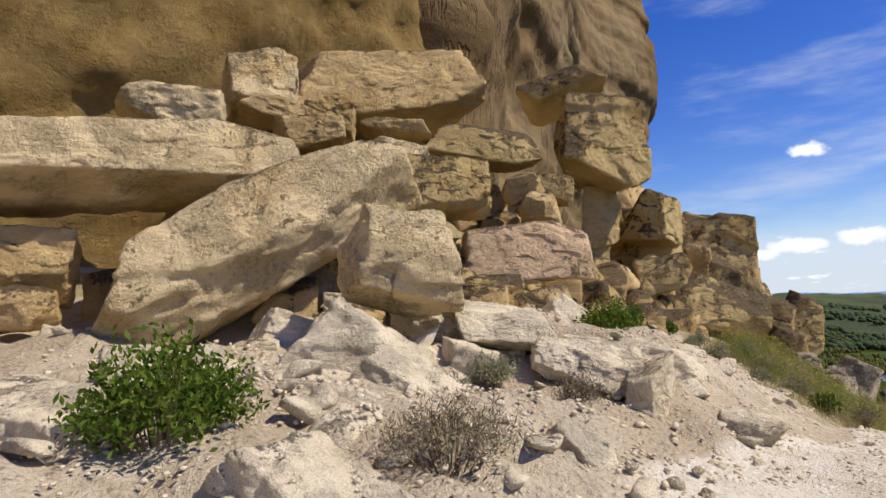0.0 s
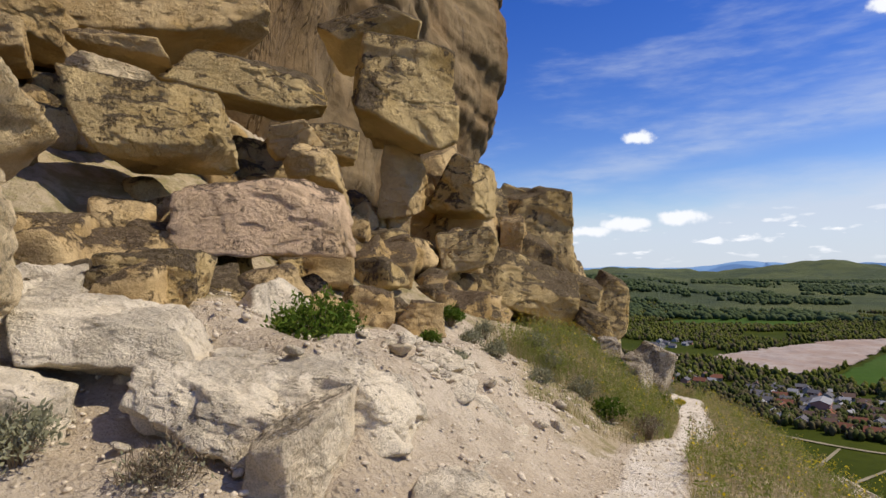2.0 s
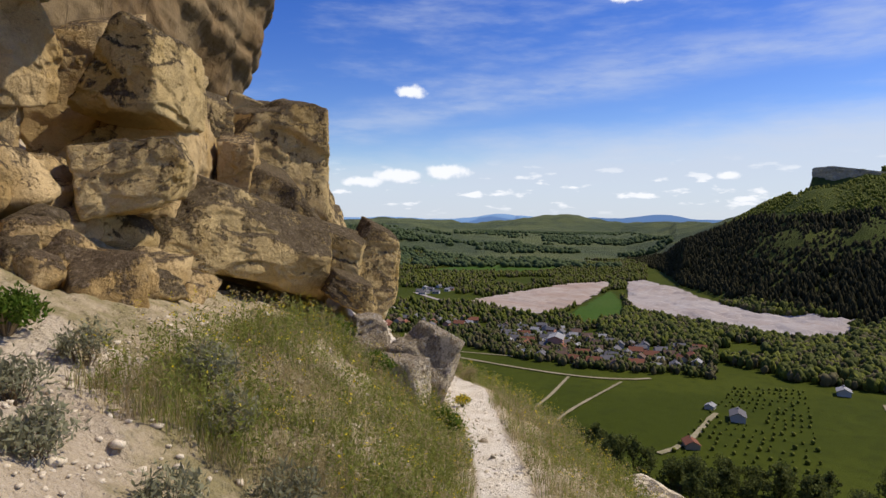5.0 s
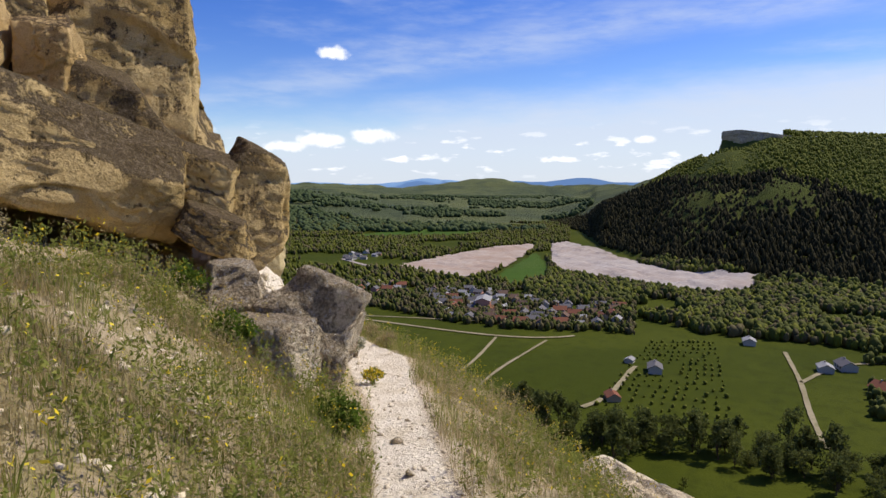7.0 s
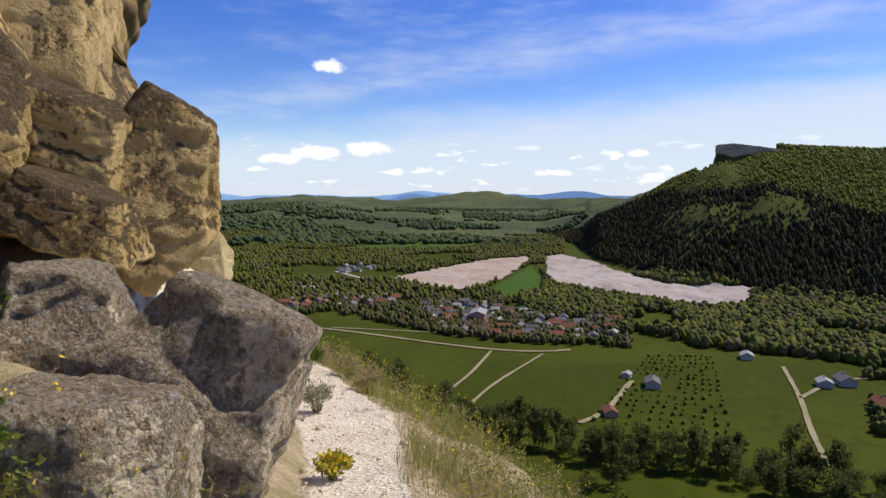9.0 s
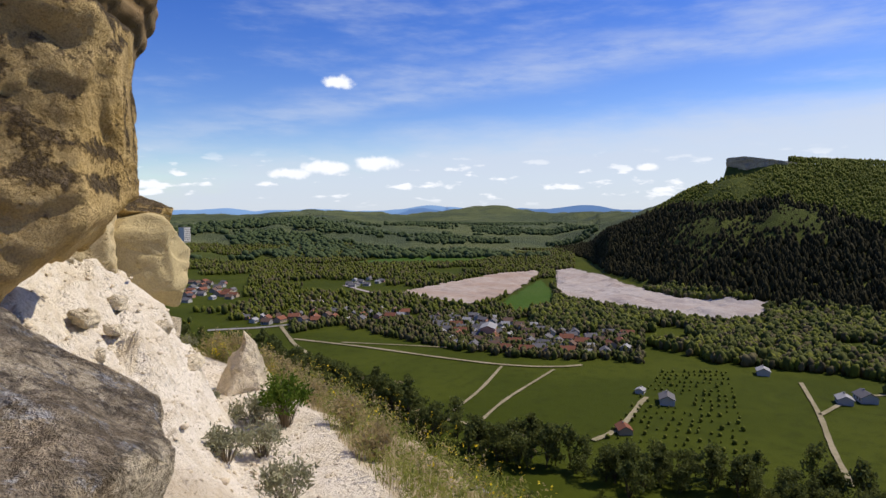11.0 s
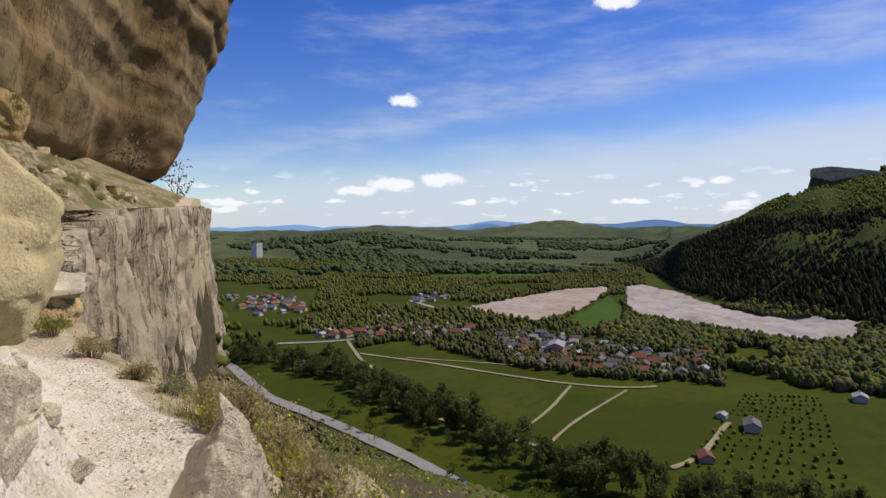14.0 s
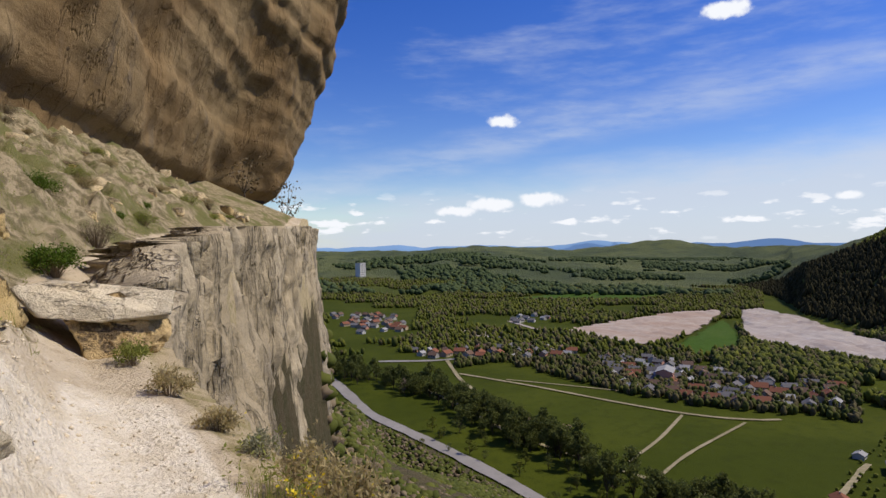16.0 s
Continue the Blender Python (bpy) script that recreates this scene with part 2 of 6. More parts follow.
def soil(name, a, b, c, bump=0.03):
    n = Nodes(name, 0.95)
    big, mid, fine = n.noise(0.35, 4), n.noise(2.5, 6, 0.65), n.noise(30, 5, 0.75)
    stones = n.noise(14, kind="ShaderNodeTexVoronoi")
    col = n.mix(n.ramp(big, 0.38, 0.66), a, b)
    col = n.mix(n.math("MULTIPLY", n.ramp(mid, 0.46, 0.70), 0.6), col, c)
    col = n.mix(n.math("MULTIPLY", n.ramp(fine, 0.5, 0.72), 0.35), col, tuple(min(v * 1.3, 0.8) for v in a))
    h = n.math("ADD", n.math("MULTIPLY", mid, 1.0), n.math("ADD", n.math("MULTIPLY", fine, 0.4), n.math("MULTIPLY", n.ramp(stones, 0.0, 0.5), -0.35)))
    return n.done(col, h, 0.9, bump)




def near_soil():
    """The mountainside: trodden pale dust, stony scree and dry turf, told apart by two masks on the mesh."""
    n = Nodes("mountainside_soil", 0.95)
    big, mid, fine = n.noise(0.5, 4), n.noise(3.0, 6, 0.68), n.noise(34, 5, 0.75)
    masks = []
    for key in ("trodden", "turf", "stony"):
        a = n.t.nodes.new("ShaderNodeAttribute")
        a.attribute_name = key
        masks.append(n.ramp(n.math("ADD", a.outputs["Fac"], n.math("MULTIPLY", n.math("SUBTRACT", mid, 0.5), 0.9)), 0.32, 0.68))
    scree = n.mix(n.ramp(big, 0.38, 0.62), (0.60, 0.505, 0.37), (0.48, 0.385, 0.265))
    scree = n.mix(n.math("MULTIPLY", n.ramp(mid, 0.50, 0.62), 0.7), scree, (0.40, 0.32, 0.22))
    turf = n.mix(n.ramp(mid, 0.40, 0.62), (0.45, 0.36, 0.23), (0.28, 0.235, 0.115))
    dust = n.mix(n.ramp(mid, 0.42, 0.64), (0.79, 0.71, 0.58), (0.66, 0.57, 0.43))
    col = n.mix(masks[1], scree, turf)
    stony = n.mix(n.ramp(mid, 0.42, 0.60), (0.36, 0.29, 0.18), (0.15, 0.122, 0.066))
    stony = n.mix(n.ramp(big, 0.46, 0.60), stony, (0.135, 0.13, 0.045))
    col = n.mix(masks[2], col, stony)
    col = n.mix(masks[0], col, dust)
    grit = n.noise(46, kind="ShaderNodeTexVoronoi")
    col = n.mix(n.math("MULTIPLY", n.ramp(fine, 0.5, 0.70), n.math("SUBTRACT", 0.4, n.math("MULTIPLY", masks[1], 0.3))), col, (0.66, 0.58, 0.46))
    col = n.mix(n.math("MULTIPLY", n.ramp(fine, 0.50, 0.34), 0.35), col, (0.26, 0.20, 0.13))
    stones = n.noise(15, kind="ShaderNodeTexVoronoi")
    h = n.math("ADD", mid, n.math("ADD", n.math("MULTIPLY", fine, 0.5), n.math("ADD", n.math("MULTIPLY", n.ramp(stones, 0.0, 0.5), -0.4), n.math("MULTIPLY", n.ramp(grit, 0.0, 0.5), -0.15))))
    return n.done(col, h, 1.0, 0.05)


NEAR = near_soil()
SCRUB = soil("scrub_slope", (0.105, 0.083, 0.046), (0.07, 0.065, 0.03), (0.20, 0.165, 0.115), 0.3)


def land(name, a, b, c, s1=0.012, s2=0.15, bump=0.4):
    """Open land seen from far: two tones in patches, fine mottling."""
    n = Nodes(name, 0.95)
    big, mid, fine = n.noise(s1, 5), n.noise(s2, 6, 0.65), n.noise(1.1, 4, 0.7)
    col = n.mix(n.ramp(big, 0.40, 0.62), a, b)
    col = n.mix(n.math("MULTIPLY", n.ramp(mid, 0.46, 0.68), 0.6), col, c)
    col = n.mix(n.math("MULTIPLY", n.ramp(fine, 0.5, 0.7), 0.25), col, tuple(v * 0.6 for v in a))
    return n.done(col, n.math("ADD", mid, fine), 0.6, bump)


MEADOW = land("meadow", (0.042, 0.054, 0.004), (0.058, 0.070, 0.006), (0.030, 0.040, 0.004))
WOODLAND = land("woodland_floor", (0.066, 0.080, 0.016), (0.098, 0.108, 0.022), (0.038, 0.048, 0.012), 0.01, 0.06, 2.0)
# far hills: distance haze is mixed into the base tones, paler and bluer
FAR_HILL_HAZED = land("far_hills_hazed", (0.078, 0.096, 0.046), (0.125, 0.138, 0.056), (0.044, 0.060, 0.042), 0.0022, 0.012, 6.0)
QUARRY = land("bare_clay", (0.36, 0.27, 0.21), (0.42, 0.35, 0.29), (0.30, 0.21, 0.15), 0.02, 0.12, 0.5)
QUARRY_PALE = land("bare_pale_clay", (0.40, 0.35, 0.31), (0.34, 0.28, 0.24), (0.48, 0.43, 0.39), 0.015, 0.09, 0.8)
# blue air haze is put into the ridge's colour, with a faint glow
HAZE_RIDGE = land("haze_blue_mountains", (0.12, 0.20, 0.34), (0.13, 0.21, 0.33), (0.11, 0.19, 0.32), 0.001, 0.004, 0.5)
HAZE_RIDGE.node_tree.nodes["Principled BSDF"].inputs["Emission Color"].default_value = (0.16, 0.27, 0.46, 1)
HAZE_RIDGE.node_tree.nodes["Principled BSDF"].inputs["Emission Strength"].default_value = 0.75
TRACK = land("dirt_track", (0.32, 0.27, 0.17), (0.26, 0.22, 0.13), (0.17, 0.17, 0.07), 0.05, 0.4, 0.1)
ASPHALT = land("asphalt", (0.24, 0.22, 0.20), (0.28, 0.26, 0.24), (0.20, 0.19, 0.17), 0.05, 0.4, 0.05)


def leafy(name, a, b, trans=0.25, rough=0.75):
    n = Nodes(name, rough)
    isl = n.pos.outputs["Random Per Island"]
    col = n.mix(isl, a, b)
    col = n.mix(n.math("MULTIPLY", n.rand, 0.5), col, tuple(v * 0.62 for v in a))
    n.put(col, n.bsdf.inputs["Base Color"])
    if trans:
        thin = n.t.nodes.new("ShaderNodeBsdfTranslucent")
        n.put(col, thin.inputs["Color"])
        both = n.t.nodes.new("ShaderNodeMixShader")
        both.inputs[0].default_value = trans
        n.t.links.new(n.bsdf.outputs[0], both.inputs[1])
        n.t.links.new(thin.outputs[0], both.inputs[2])
        n.t.links.new(both.outputs[0], n.t.nodes["Material Output"].inputs[0])
    return n.mat


LEAF_BRIGHT = leafy("leaf_bright_green", (0.065, 0.125, 0.014), (0.17, 0.22, 0.035), 0.4)
LEAF_TREE = leafy("leaf_tree", (0.095, 0.115, 0.030), (0.16, 0.17, 0.05), 0.4)
LEAF_WOOD = leafy("leaf_wood", (0.060, 0.072, 0.016), (0.105, 0.112, 0.024), 0)
LEAF_DARK = leafy("needles_dark", (0.030, 0.028, 0.011), (0.050, 0.043, 0.016), 0)
LEAF_SPRING = leafy("leaf_spring", (0.088, 0.102, 0.013), (0.160, 0.162, 0.026), 0)
LEAF_BUD = leafy("leaf_budding", (0.085, 0.072, 0.034), (0.130, 0.110, 0.050), 0)
# leaves of the far woods, bluer by the haze put into their colour
LEAF_FAR_HAZED = leafy("leaf_far_hazed", (0.060, 0.085, 0.034), (0.095, 0.120, 0.042), 0)
LEAF_SAGE = leafy("leaf_sage", (0.26, 0.26, 0.15), (0.38, 0.36, 0.23), 0.35)
GRASS_DRY = leafy("grass_dry", (0.50, 0.40, 0.22), (0.34, 0.29, 0.13), 0.45)
GRASS_GREEN = leafy("grass_green", (0.20, 0.24, 0.05), (0.38, 0.37, 0.10), 0.45)
TWIG = leafy("dry_twig", (0.16, 0.12, 0.075), (0.28, 0.22, 0.14), 0)
BARK = leafy("bark", (0.07, 0.055, 0.04), (0.11, 0.085, 0.06), 0)
PETAL = leafy("yellow_petal", (0.75, 0.55, 0.02), (0.80, 0.66, 0.08), 0.3)
GRAVEL = limestone("gravel", (0.68, 0.58, 0.43), (0.60, 0.49, 0.34), 0.5, (0.40, 0.34, 0.27), 0.7, 0.1, relief=0.005)


def plain(name, col, rough=0.8):
    n = Nodes(name, rough)
    c = n.mix(n.math("MULTIPLY", n.noise(0.9, 5), 0.6), col, tuple(v * 0.6 for v in col))
    n.put(n.mix(n.math("MULTIPLY", n.rand, 0.35), c, tuple(v * 0.7 for v in col)), n.bsdf.inputs["Base Color"])
    return n.mat


PLASTER = [plain("plaster_white", (0.50, 0.48, 0.44)), plain("plaster_grey", (0.36, 0.34, 0.31)), plain("plaster_rose", (0.55, 0.30, 0.22)), plain("plaster_sand", (0.48, 0.38, 0.26))]
ROOFS = [plain("roof_slate", (0.17, 0.16, 0.16)), plain("roof_rust", (0.24, 0.10, 0.06)), plain("roof_brown", (0.17, 0.11, 0.08)), plain("roof_pale", (0.36, 0.35, 0.34))]
PANE = plain("dark_pane", (0.05, 0.055, 0.06), 0.2)
PAINT_BLUE = plain("car_blue", (0.03, 0.20, 0.30), 0.3)
RUBBER = plain("rubber", (0.02, 0.02, 0.02))
CONCRETE = plain("concrete", (0.66, 0.64, 0.60))


# ---- helpers of this scene ----
def mesh_from(name, verts, faces, mat, smooth=False):
    me = bpy.data.meshes.new(name)
    me.from_pydata(verts, [], faces)
    me.materials.append(mat)
    if smooth:
        me.polygons.foreach_set("use_smooth", [True] * len(me.polygons))
    me.update()
    return me


def tris_mesh(name, verts, tris, mat, smooth=False):
    """A mesh of triangles from arrays."""
    me = bpy.data.meshes.new(name)
    verts, tris = np.asarray(verts, np.float32), np.asarray(tris, np.int32)
    me.vertices.add(len(verts))
    me.vertices.foreach_set("co", verts.ravel())
    me.loops.add(tris.size)
    me.loops.foreach_set("vertex_index", tris.ravel())
    me.polygons.add(len(tris))
    me.polygons.foreach_set("loop_start", np.arange(0, tris.size, 3, dtype=np.int32))
    if smooth:
        me.polygons.foreach_set("use_smooth", np.ones(len(tris), bool))
    me.materials.append(mat)
    me.update(calc_edges=True)
    return me


def part(name, me, parent, label=""):
    ob = new(name, me)
    ob.parent = parent
    return tagged(ob, label)


def ico(level):
    bm = bmesh.new()
    bmesh.ops.create_icosphere(bm, subdivisions=level, radius=1)
    v = np.array([p.co for p in bm.verts])
    f = np.array([[q.index for q in p.verts] for p in bm.faces])
    bm.free()
    return v, f


ICO = {k: ico(k) for k in (1, 2, 3, 4, 5, 6)}


def fbm(p, scale, octaves, seed):
    """Fractal noise of an array of points."""
    off = Vector((seed * 7.31, seed * 3.17, seed * 5.73))
    return np.array([noise.fractal(Vector(q) * scale + off, 0.9, 2.1, octaves) for q in p])


# ---- the lie of the land ----
# the line of the path, then of the ledge and the cliff's foot: x, y, height
LINE = np.array([(-9, -9, -1.5), (0, 0, -1.46), (2.2, 2.1, -1.36), (4.5, 5.06, -1.45), (7.1, 8.05, -1.95), (9.0, 9.6, -2.45), (10.2, 10.8, -2.68),
                 (12.55, 13.5, -3.15), (14.1, 15.5, -3.48), (15.7, 18.6, -3.85), (16.3, 21.2, -3.95), (16.2, 24.5, -3.9), (15.8, 31.0, -3.15), (19.4, 43.0, -2.1),
                 (29.3, 66.0, -0.9), (43.0, 95.5, 0.4), (49.5, 112.0, 0.4), (43.0, 140.0, 0.0), (10.0, 170.0, 0.0), (-80.0, 190.0, 0.0)])
SEG = np.hypot(*(LINE[1:, :2] - LINE[:-1, :2]).T)
ARC = np.concatenate([[0], np.cumsum(SEG)]) - SEG[0]


def along(x, y):
    """Distance along the line, signed distance from it (left is positive) and the line's height."""
    best, s, d, z = np.full(x.shape, 1e18), np.zeros(x.shape), np.zeros(x.shape), np.zeros(x.shape)
    for i in range(len(LINE) - 1):
        a, b = LINE[i], LINE[i + 1]
        ux, uy = (b[:2] - a[:2]) / SEG[i]
        t = np.clip(((x - a[0]) * ux + (y - a[1]) * uy), 0, SEG[i])
        dx, dy = x - a[0] - t * ux, y - a[1] - t * uy
        q = dx * dx + dy * dy
        side = np.where(ux * (y - a[1]) - uy * (x - a[0]) >= 0, 1.0, -1.0)
        m = q < best
        best = np.where(m, q, best)
        s, d, z = np.where(m, ARC[i] + t, s), np.where(m, side * np.sqrt(q), d), np.where(m, a[2] + (b[2] - a[2]) * t / SEG[i], z)
    return s, d, z


def step(v, lo, hi):
    t = np.clip((v - lo) / (hi - lo), 0, 1)
    return t * t * (3 - 2 * t)


FLOOR = -80.0
# bearing (degrees right of +y), then where the slope begins, where and how high the first ridge is, and the far ridge
HILLS = np.array([(-180, 900, 1800, -30, 3200, -20), (10, 900, 1800, -40, 3200, -25), (24, 900, 1750, -38, 3300, -28), (30, 950, 1900, -32, 3300, -26), (37, 1000, 1900, -24, 3400, -8), (44, 1100, 2000, -44, 3400, -29),
                  (50, 1200, 2100, -52, 3400, -6), (53.3, 1250, 2200, -54, 3500, 13), (58, 1250, 2300, -52, 3500, -22), (61, 1000, 1500, -52, 3500, -22), (63, 760, 1000, -36, 3400, -24),
                  (65.5, 680, 950, -16, 3400, -26), (69, 600, 920, 21, 3400, 40), (72.1, 560, 900, 43, 3300, 60), (72.6, 560, 900, 46, 3300, 66), (74.3, 545, 902, 47, 3250, 66), (76, 530, 905, 58, 3250, 66), (79, 520, 930, 62, 3200, 66), (84, 500, 980, 58, 3200, 66),
                  (100, 480, 1000, 55, 3000, 70), (180, 900, 1800, -30, 3200, -20)])


def far_land(x, y):
    b, r = np.degrees(np.arctan2(x - 8, y - 9)), np.hypot(x - 8, y - 9)
    r0, r1, h1, r2, h2 = (np.interp(b, HILLS[:, 0], HILLS[:, k]) for k in range(1, 6))
    t = np.clip((r - r0) / (r1 - r0), 0, 1)
    z = FLOOR + (h1 - FLOOR) * (0.55 * t + 0.45 * t * t * (3 - 2 * t))
    u = np.clip((r - r1) / (r2 - r1), 0, 1)
    table = np.interp(b, [72.2, 72.6, 74.5, 76.2, 79], [0, 20, 18, 7, 0]) * step(r, 892, 906)
    dip = np.where((b > 20) & (b < 62), 18 * np.sin(np.pi * u) ** 2, 0)
    return np.where(r > r1, h1 + (h2 - h1) * u ** 1.5 - dip, z) + table - np.where(r > r2, (r - r2) * 0.03, 0)


def ground(x, y):
    """The height of the bare ground."""
    x, y = np.asarray(x, float), np.asarray(y, float)
    s, d, z = along(x, y)
    late = step(s, 10, 15)
    wall = step(s, 27.5, 30.5)
    # uphill: a bank beside the path, then the talus
    w = 0.45 + 0.35 * step(-s, -8, 2)
    bank = 0.22 + 0.26 * step(s, 5.2, 7.5) + 0.24 * late
    up = np.clip(d - w, 0, None)
    foot = np.interp(s, [-8, 0, 5, 9, 14], [20.0, 15.5, 6.5, 4.8, 4.1])
    rise = bank * np.minimum(up, 1.9) + (0.12 + 0.10 * step(s, 5, 7.5) + 0.10 * late) * np.clip(np.minimum(up, foot) - 1.9, 0, None) + 0.72 * np.clip(up - foot, 0, 10) + 1.2 * np.clip(up - foot - 10, 0, 26)
    rise = rise * (1 - wall) + wall * (0.62 * np.clip(d, 0, 22) + 1.3 * np.clip(d - 22, 0, 30))
    # the ground in front of the cave lies lower
    rise = rise - 0.6 * step(-x, 0.5, 3.5) * np.clip(up - foot, 0, 10)
    rise = rise + 0.75 * step(d, 0.35, 1.3) * step(s, 21.5, 25) * (1 - step(s, 28.5, 32))
    # downhill: grass, then a steep slope to the valley
    dn = np.clip(-d - 0.45, 0, None)
    gentle = 0.34 + 0.16 * late
    fall = gentle * np.minimum(dn, 2.6 - 1.2 * late) + (0.95 + 0.25 * late) * np.clip(dn - (2.6 - 1.2 * late), 0, 45) + 0.42 * np.clip(dn - 47, 0, None)
    spur = (1 - step(np.degrees(np.arctan2(x - 16, y - 18)), 23.5, 28.5)) * step(s, ARC[15], ARC[16])
    sheer = 0.30 * np.minimum(dn, 0.7) + 8.0 * np.clip(dn - 0.7, 0, 5)
    plain_foot = 0.44 * np.clip(dn - 5.7, 0, None)
    spur_foot = 0.18 * np.clip(dn - 5.7, 0, 88) + 0.75 * np.clip(dn - 93, 0, None)
    fall = fall * (1 - wall) + wall * (sheer + plain_foot * (1 - spur) + spur_foot * spur)
    return np.maximum(z + rise - fall, far_land(x, y))


def roughness(p, s, d):
    """Small unevenness of the ground, less on the trodden path."""
    k = 0.35 + 0.65 * step(np.abs(d), 0.35, 1.2)
    crag = step(s, 20.5, 22.5) * (1 - step(s, 32, 35)) * step(d, 0.35, 0.9) * (1 - step(d, 3, 4.5))
    ledge = step(s, -2, 1) * (1 - 0.45 * step(s, 7, 9)) * (1 - step(s, 11, 13)) * step(d, 0.8, 1.5) * (1 - step(d, 7, 9))
    terrace = step(s, 30, 36) * step(d, 0.5, 2)
    return k * (0.16 * fbm(p, 0.55, 3, 2) + 0.055 * fbm(p, 2.6, 4, 5)) + ledge * (0.20 * np.clip(np.tanh(5 * fbm(p, 0.8, 4, 23)), 0, 1) + 0.10 * np.abs(fbm(p, 2.4, 4, 24))) + crag * (0.34 * np.abs(fbm(p, 1.3, 5, 11)) + 0.13 * np.abs(fbm(p, 3.6, 4, 18)) + 0.06 * fbm(p, 6.0, 3, 17)) + terrace * (0.75 * np.abs(fbm(p, 0.5, 5, 12)) + 0.22 * np.tanh(9 * fbm(p, 0.9, 3, 14)) + 0.16 * np.abs(fbm(p, 2.2, 3, 19)))


def road_x(y):
    """Where the valley road runs."""
    return np.interp(y, [60, 110, 146, 167, 194, 232, 278, 351, 420], [126, 134, 139, 142, 143, 143, 141, 155, 158])


def build_ground():
    ang = np.radians(np.concatenate([np.linspace(-60, 115, 640), np.linspace(115, 300, 70)[1:-1]]))
    rad = np.concatenate([np.linspace(0.05, 20, 190), np.geomspace(20.2, 90, 110), np.geomspace(93, 4600, 140)])
    A, R = np.meshgrid(ang, rad)
    x, y = 8 + R * np.sin(A), 9 + R * np.cos(A)
    s, d, _ = along(x, y)
    z = ground(x, y)
    pts = np.stack([x, y, z], -1).reshape(-1, 3)
    near = (R < 60).ravel()
    rough = np.zeros(len(pts))
    rough[near] = roughness(pts[near], s.ravel()[near], d.ravel()[near])
    mid = ~near
    hill = np.clip((pts[mid, 2] - FLOOR) / 30, 0, 1)
    rough[mid] = hill * (9.0 * fbm(pts[mid], 0.008, 3, 3) + 2.0 * fbm(pts[mid], 0.04, 2, 4)) + step(R.ravel()[mid], 1500, 2800) * 26 * np.abs(fbm(pts[mid], 0.0022, 3, 13))
    pts[:, 2] += rough
    n, m = len(rad), len(ang)
    i = np.arange(n - 1)[:, None] * m + np.arange(m)[None]
    j = np.arange(n - 1)[:, None] * m + (np.arange(m)[None] + 1) % m
    tris = np.concatenate([np.stack([i, i + m, j + m], -1).reshape(-1, 3), np.stack([i, j + m, j], -1).reshape(-1, 3)])
    me = tris_mesh("ground", pts, tris, NEAR, True)
    for mt in (SCRUB, MEADOW, WOODLAND, FAR_HILL_HAZED):
        me.materials.append(mt)
    fs, fd = s.ravel(), d.ravel()
    wide = 0.20 + (0.75 + 0.45 * (fd > 0)) * step(-fs, -8.8, -4.5) + 0.22 * step(fs, 17, 22)
    trod = (1 - step(np.abs(fd), wide - 0.10, wide + 0.22)) * (1 - step(fs, 30, 33))
    trod = np.maximum(trod, 0.75 * step(fs, 20.5, 22.5) * (1 - step(fs, 29, 32)) * step(fd, 0, 0.3) * (1 - step(fd, 2.5, 4.5)))
    turf = step(-fd, wide, wide + 0.5) * step(fs, 1.5, 5)
    turf = np.maximum(turf, step(fs, 8.5 + 1.8 * np.clip(fd - 0.8, 0, 2.2), 10 + 1.8 * np.clip(fd - 0.8, 0, 2.2)) * (1 - step(fs, 20, 22)) * step(fd, 0.25, 0.6) * (1 - step(fd, 3.5, 5.5)))
    turf = np.maximum(turf, step(fs, 28.5, 31) * step(fd, 0.3, 1.0) * (0.55 + 0.45 * step(fs, 31, 34)))
    turf = np.maximum(turf, 0.8 * step(fs, 5, 7) * (1 - step(fs, 19, 21)) * step(fd, 3.4, 4.4))
    stony = step(fs, 29.5, 33) * step(fd, 0.2, 0.9)
    for key, val in (("trodden", trod), ("turf", turf), ("stony", stony)):
        me.attributes.new(key, "FLOAT", "POINT").data.foreach_set("value", val.astype(np.float32))
    c = pts[tris].mean(1)
    r = np.hypot(c[:, 0] - 8, c[:, 1] - 9)
    idx = np.where((c[:, 2] < -9) | (r > 220), 1, 0)
    idx = np.where(c[:, 2] < FLOOR + 2.5, 2, idx)
    idx = np.where((idx == 2) & (r < 330) & (c[:, 0] < road_x(c[:, 1]) - 4), 1, idx)
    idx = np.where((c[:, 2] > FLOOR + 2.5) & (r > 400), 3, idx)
    # beyond 1150 m the land takes the haze-tinted colour
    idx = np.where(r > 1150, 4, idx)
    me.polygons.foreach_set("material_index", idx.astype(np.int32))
    return tagged(new("ground", me), "pale dusty mountainside falling to a green valley", "ground", kind="structure")


ground_ob = build_ground()


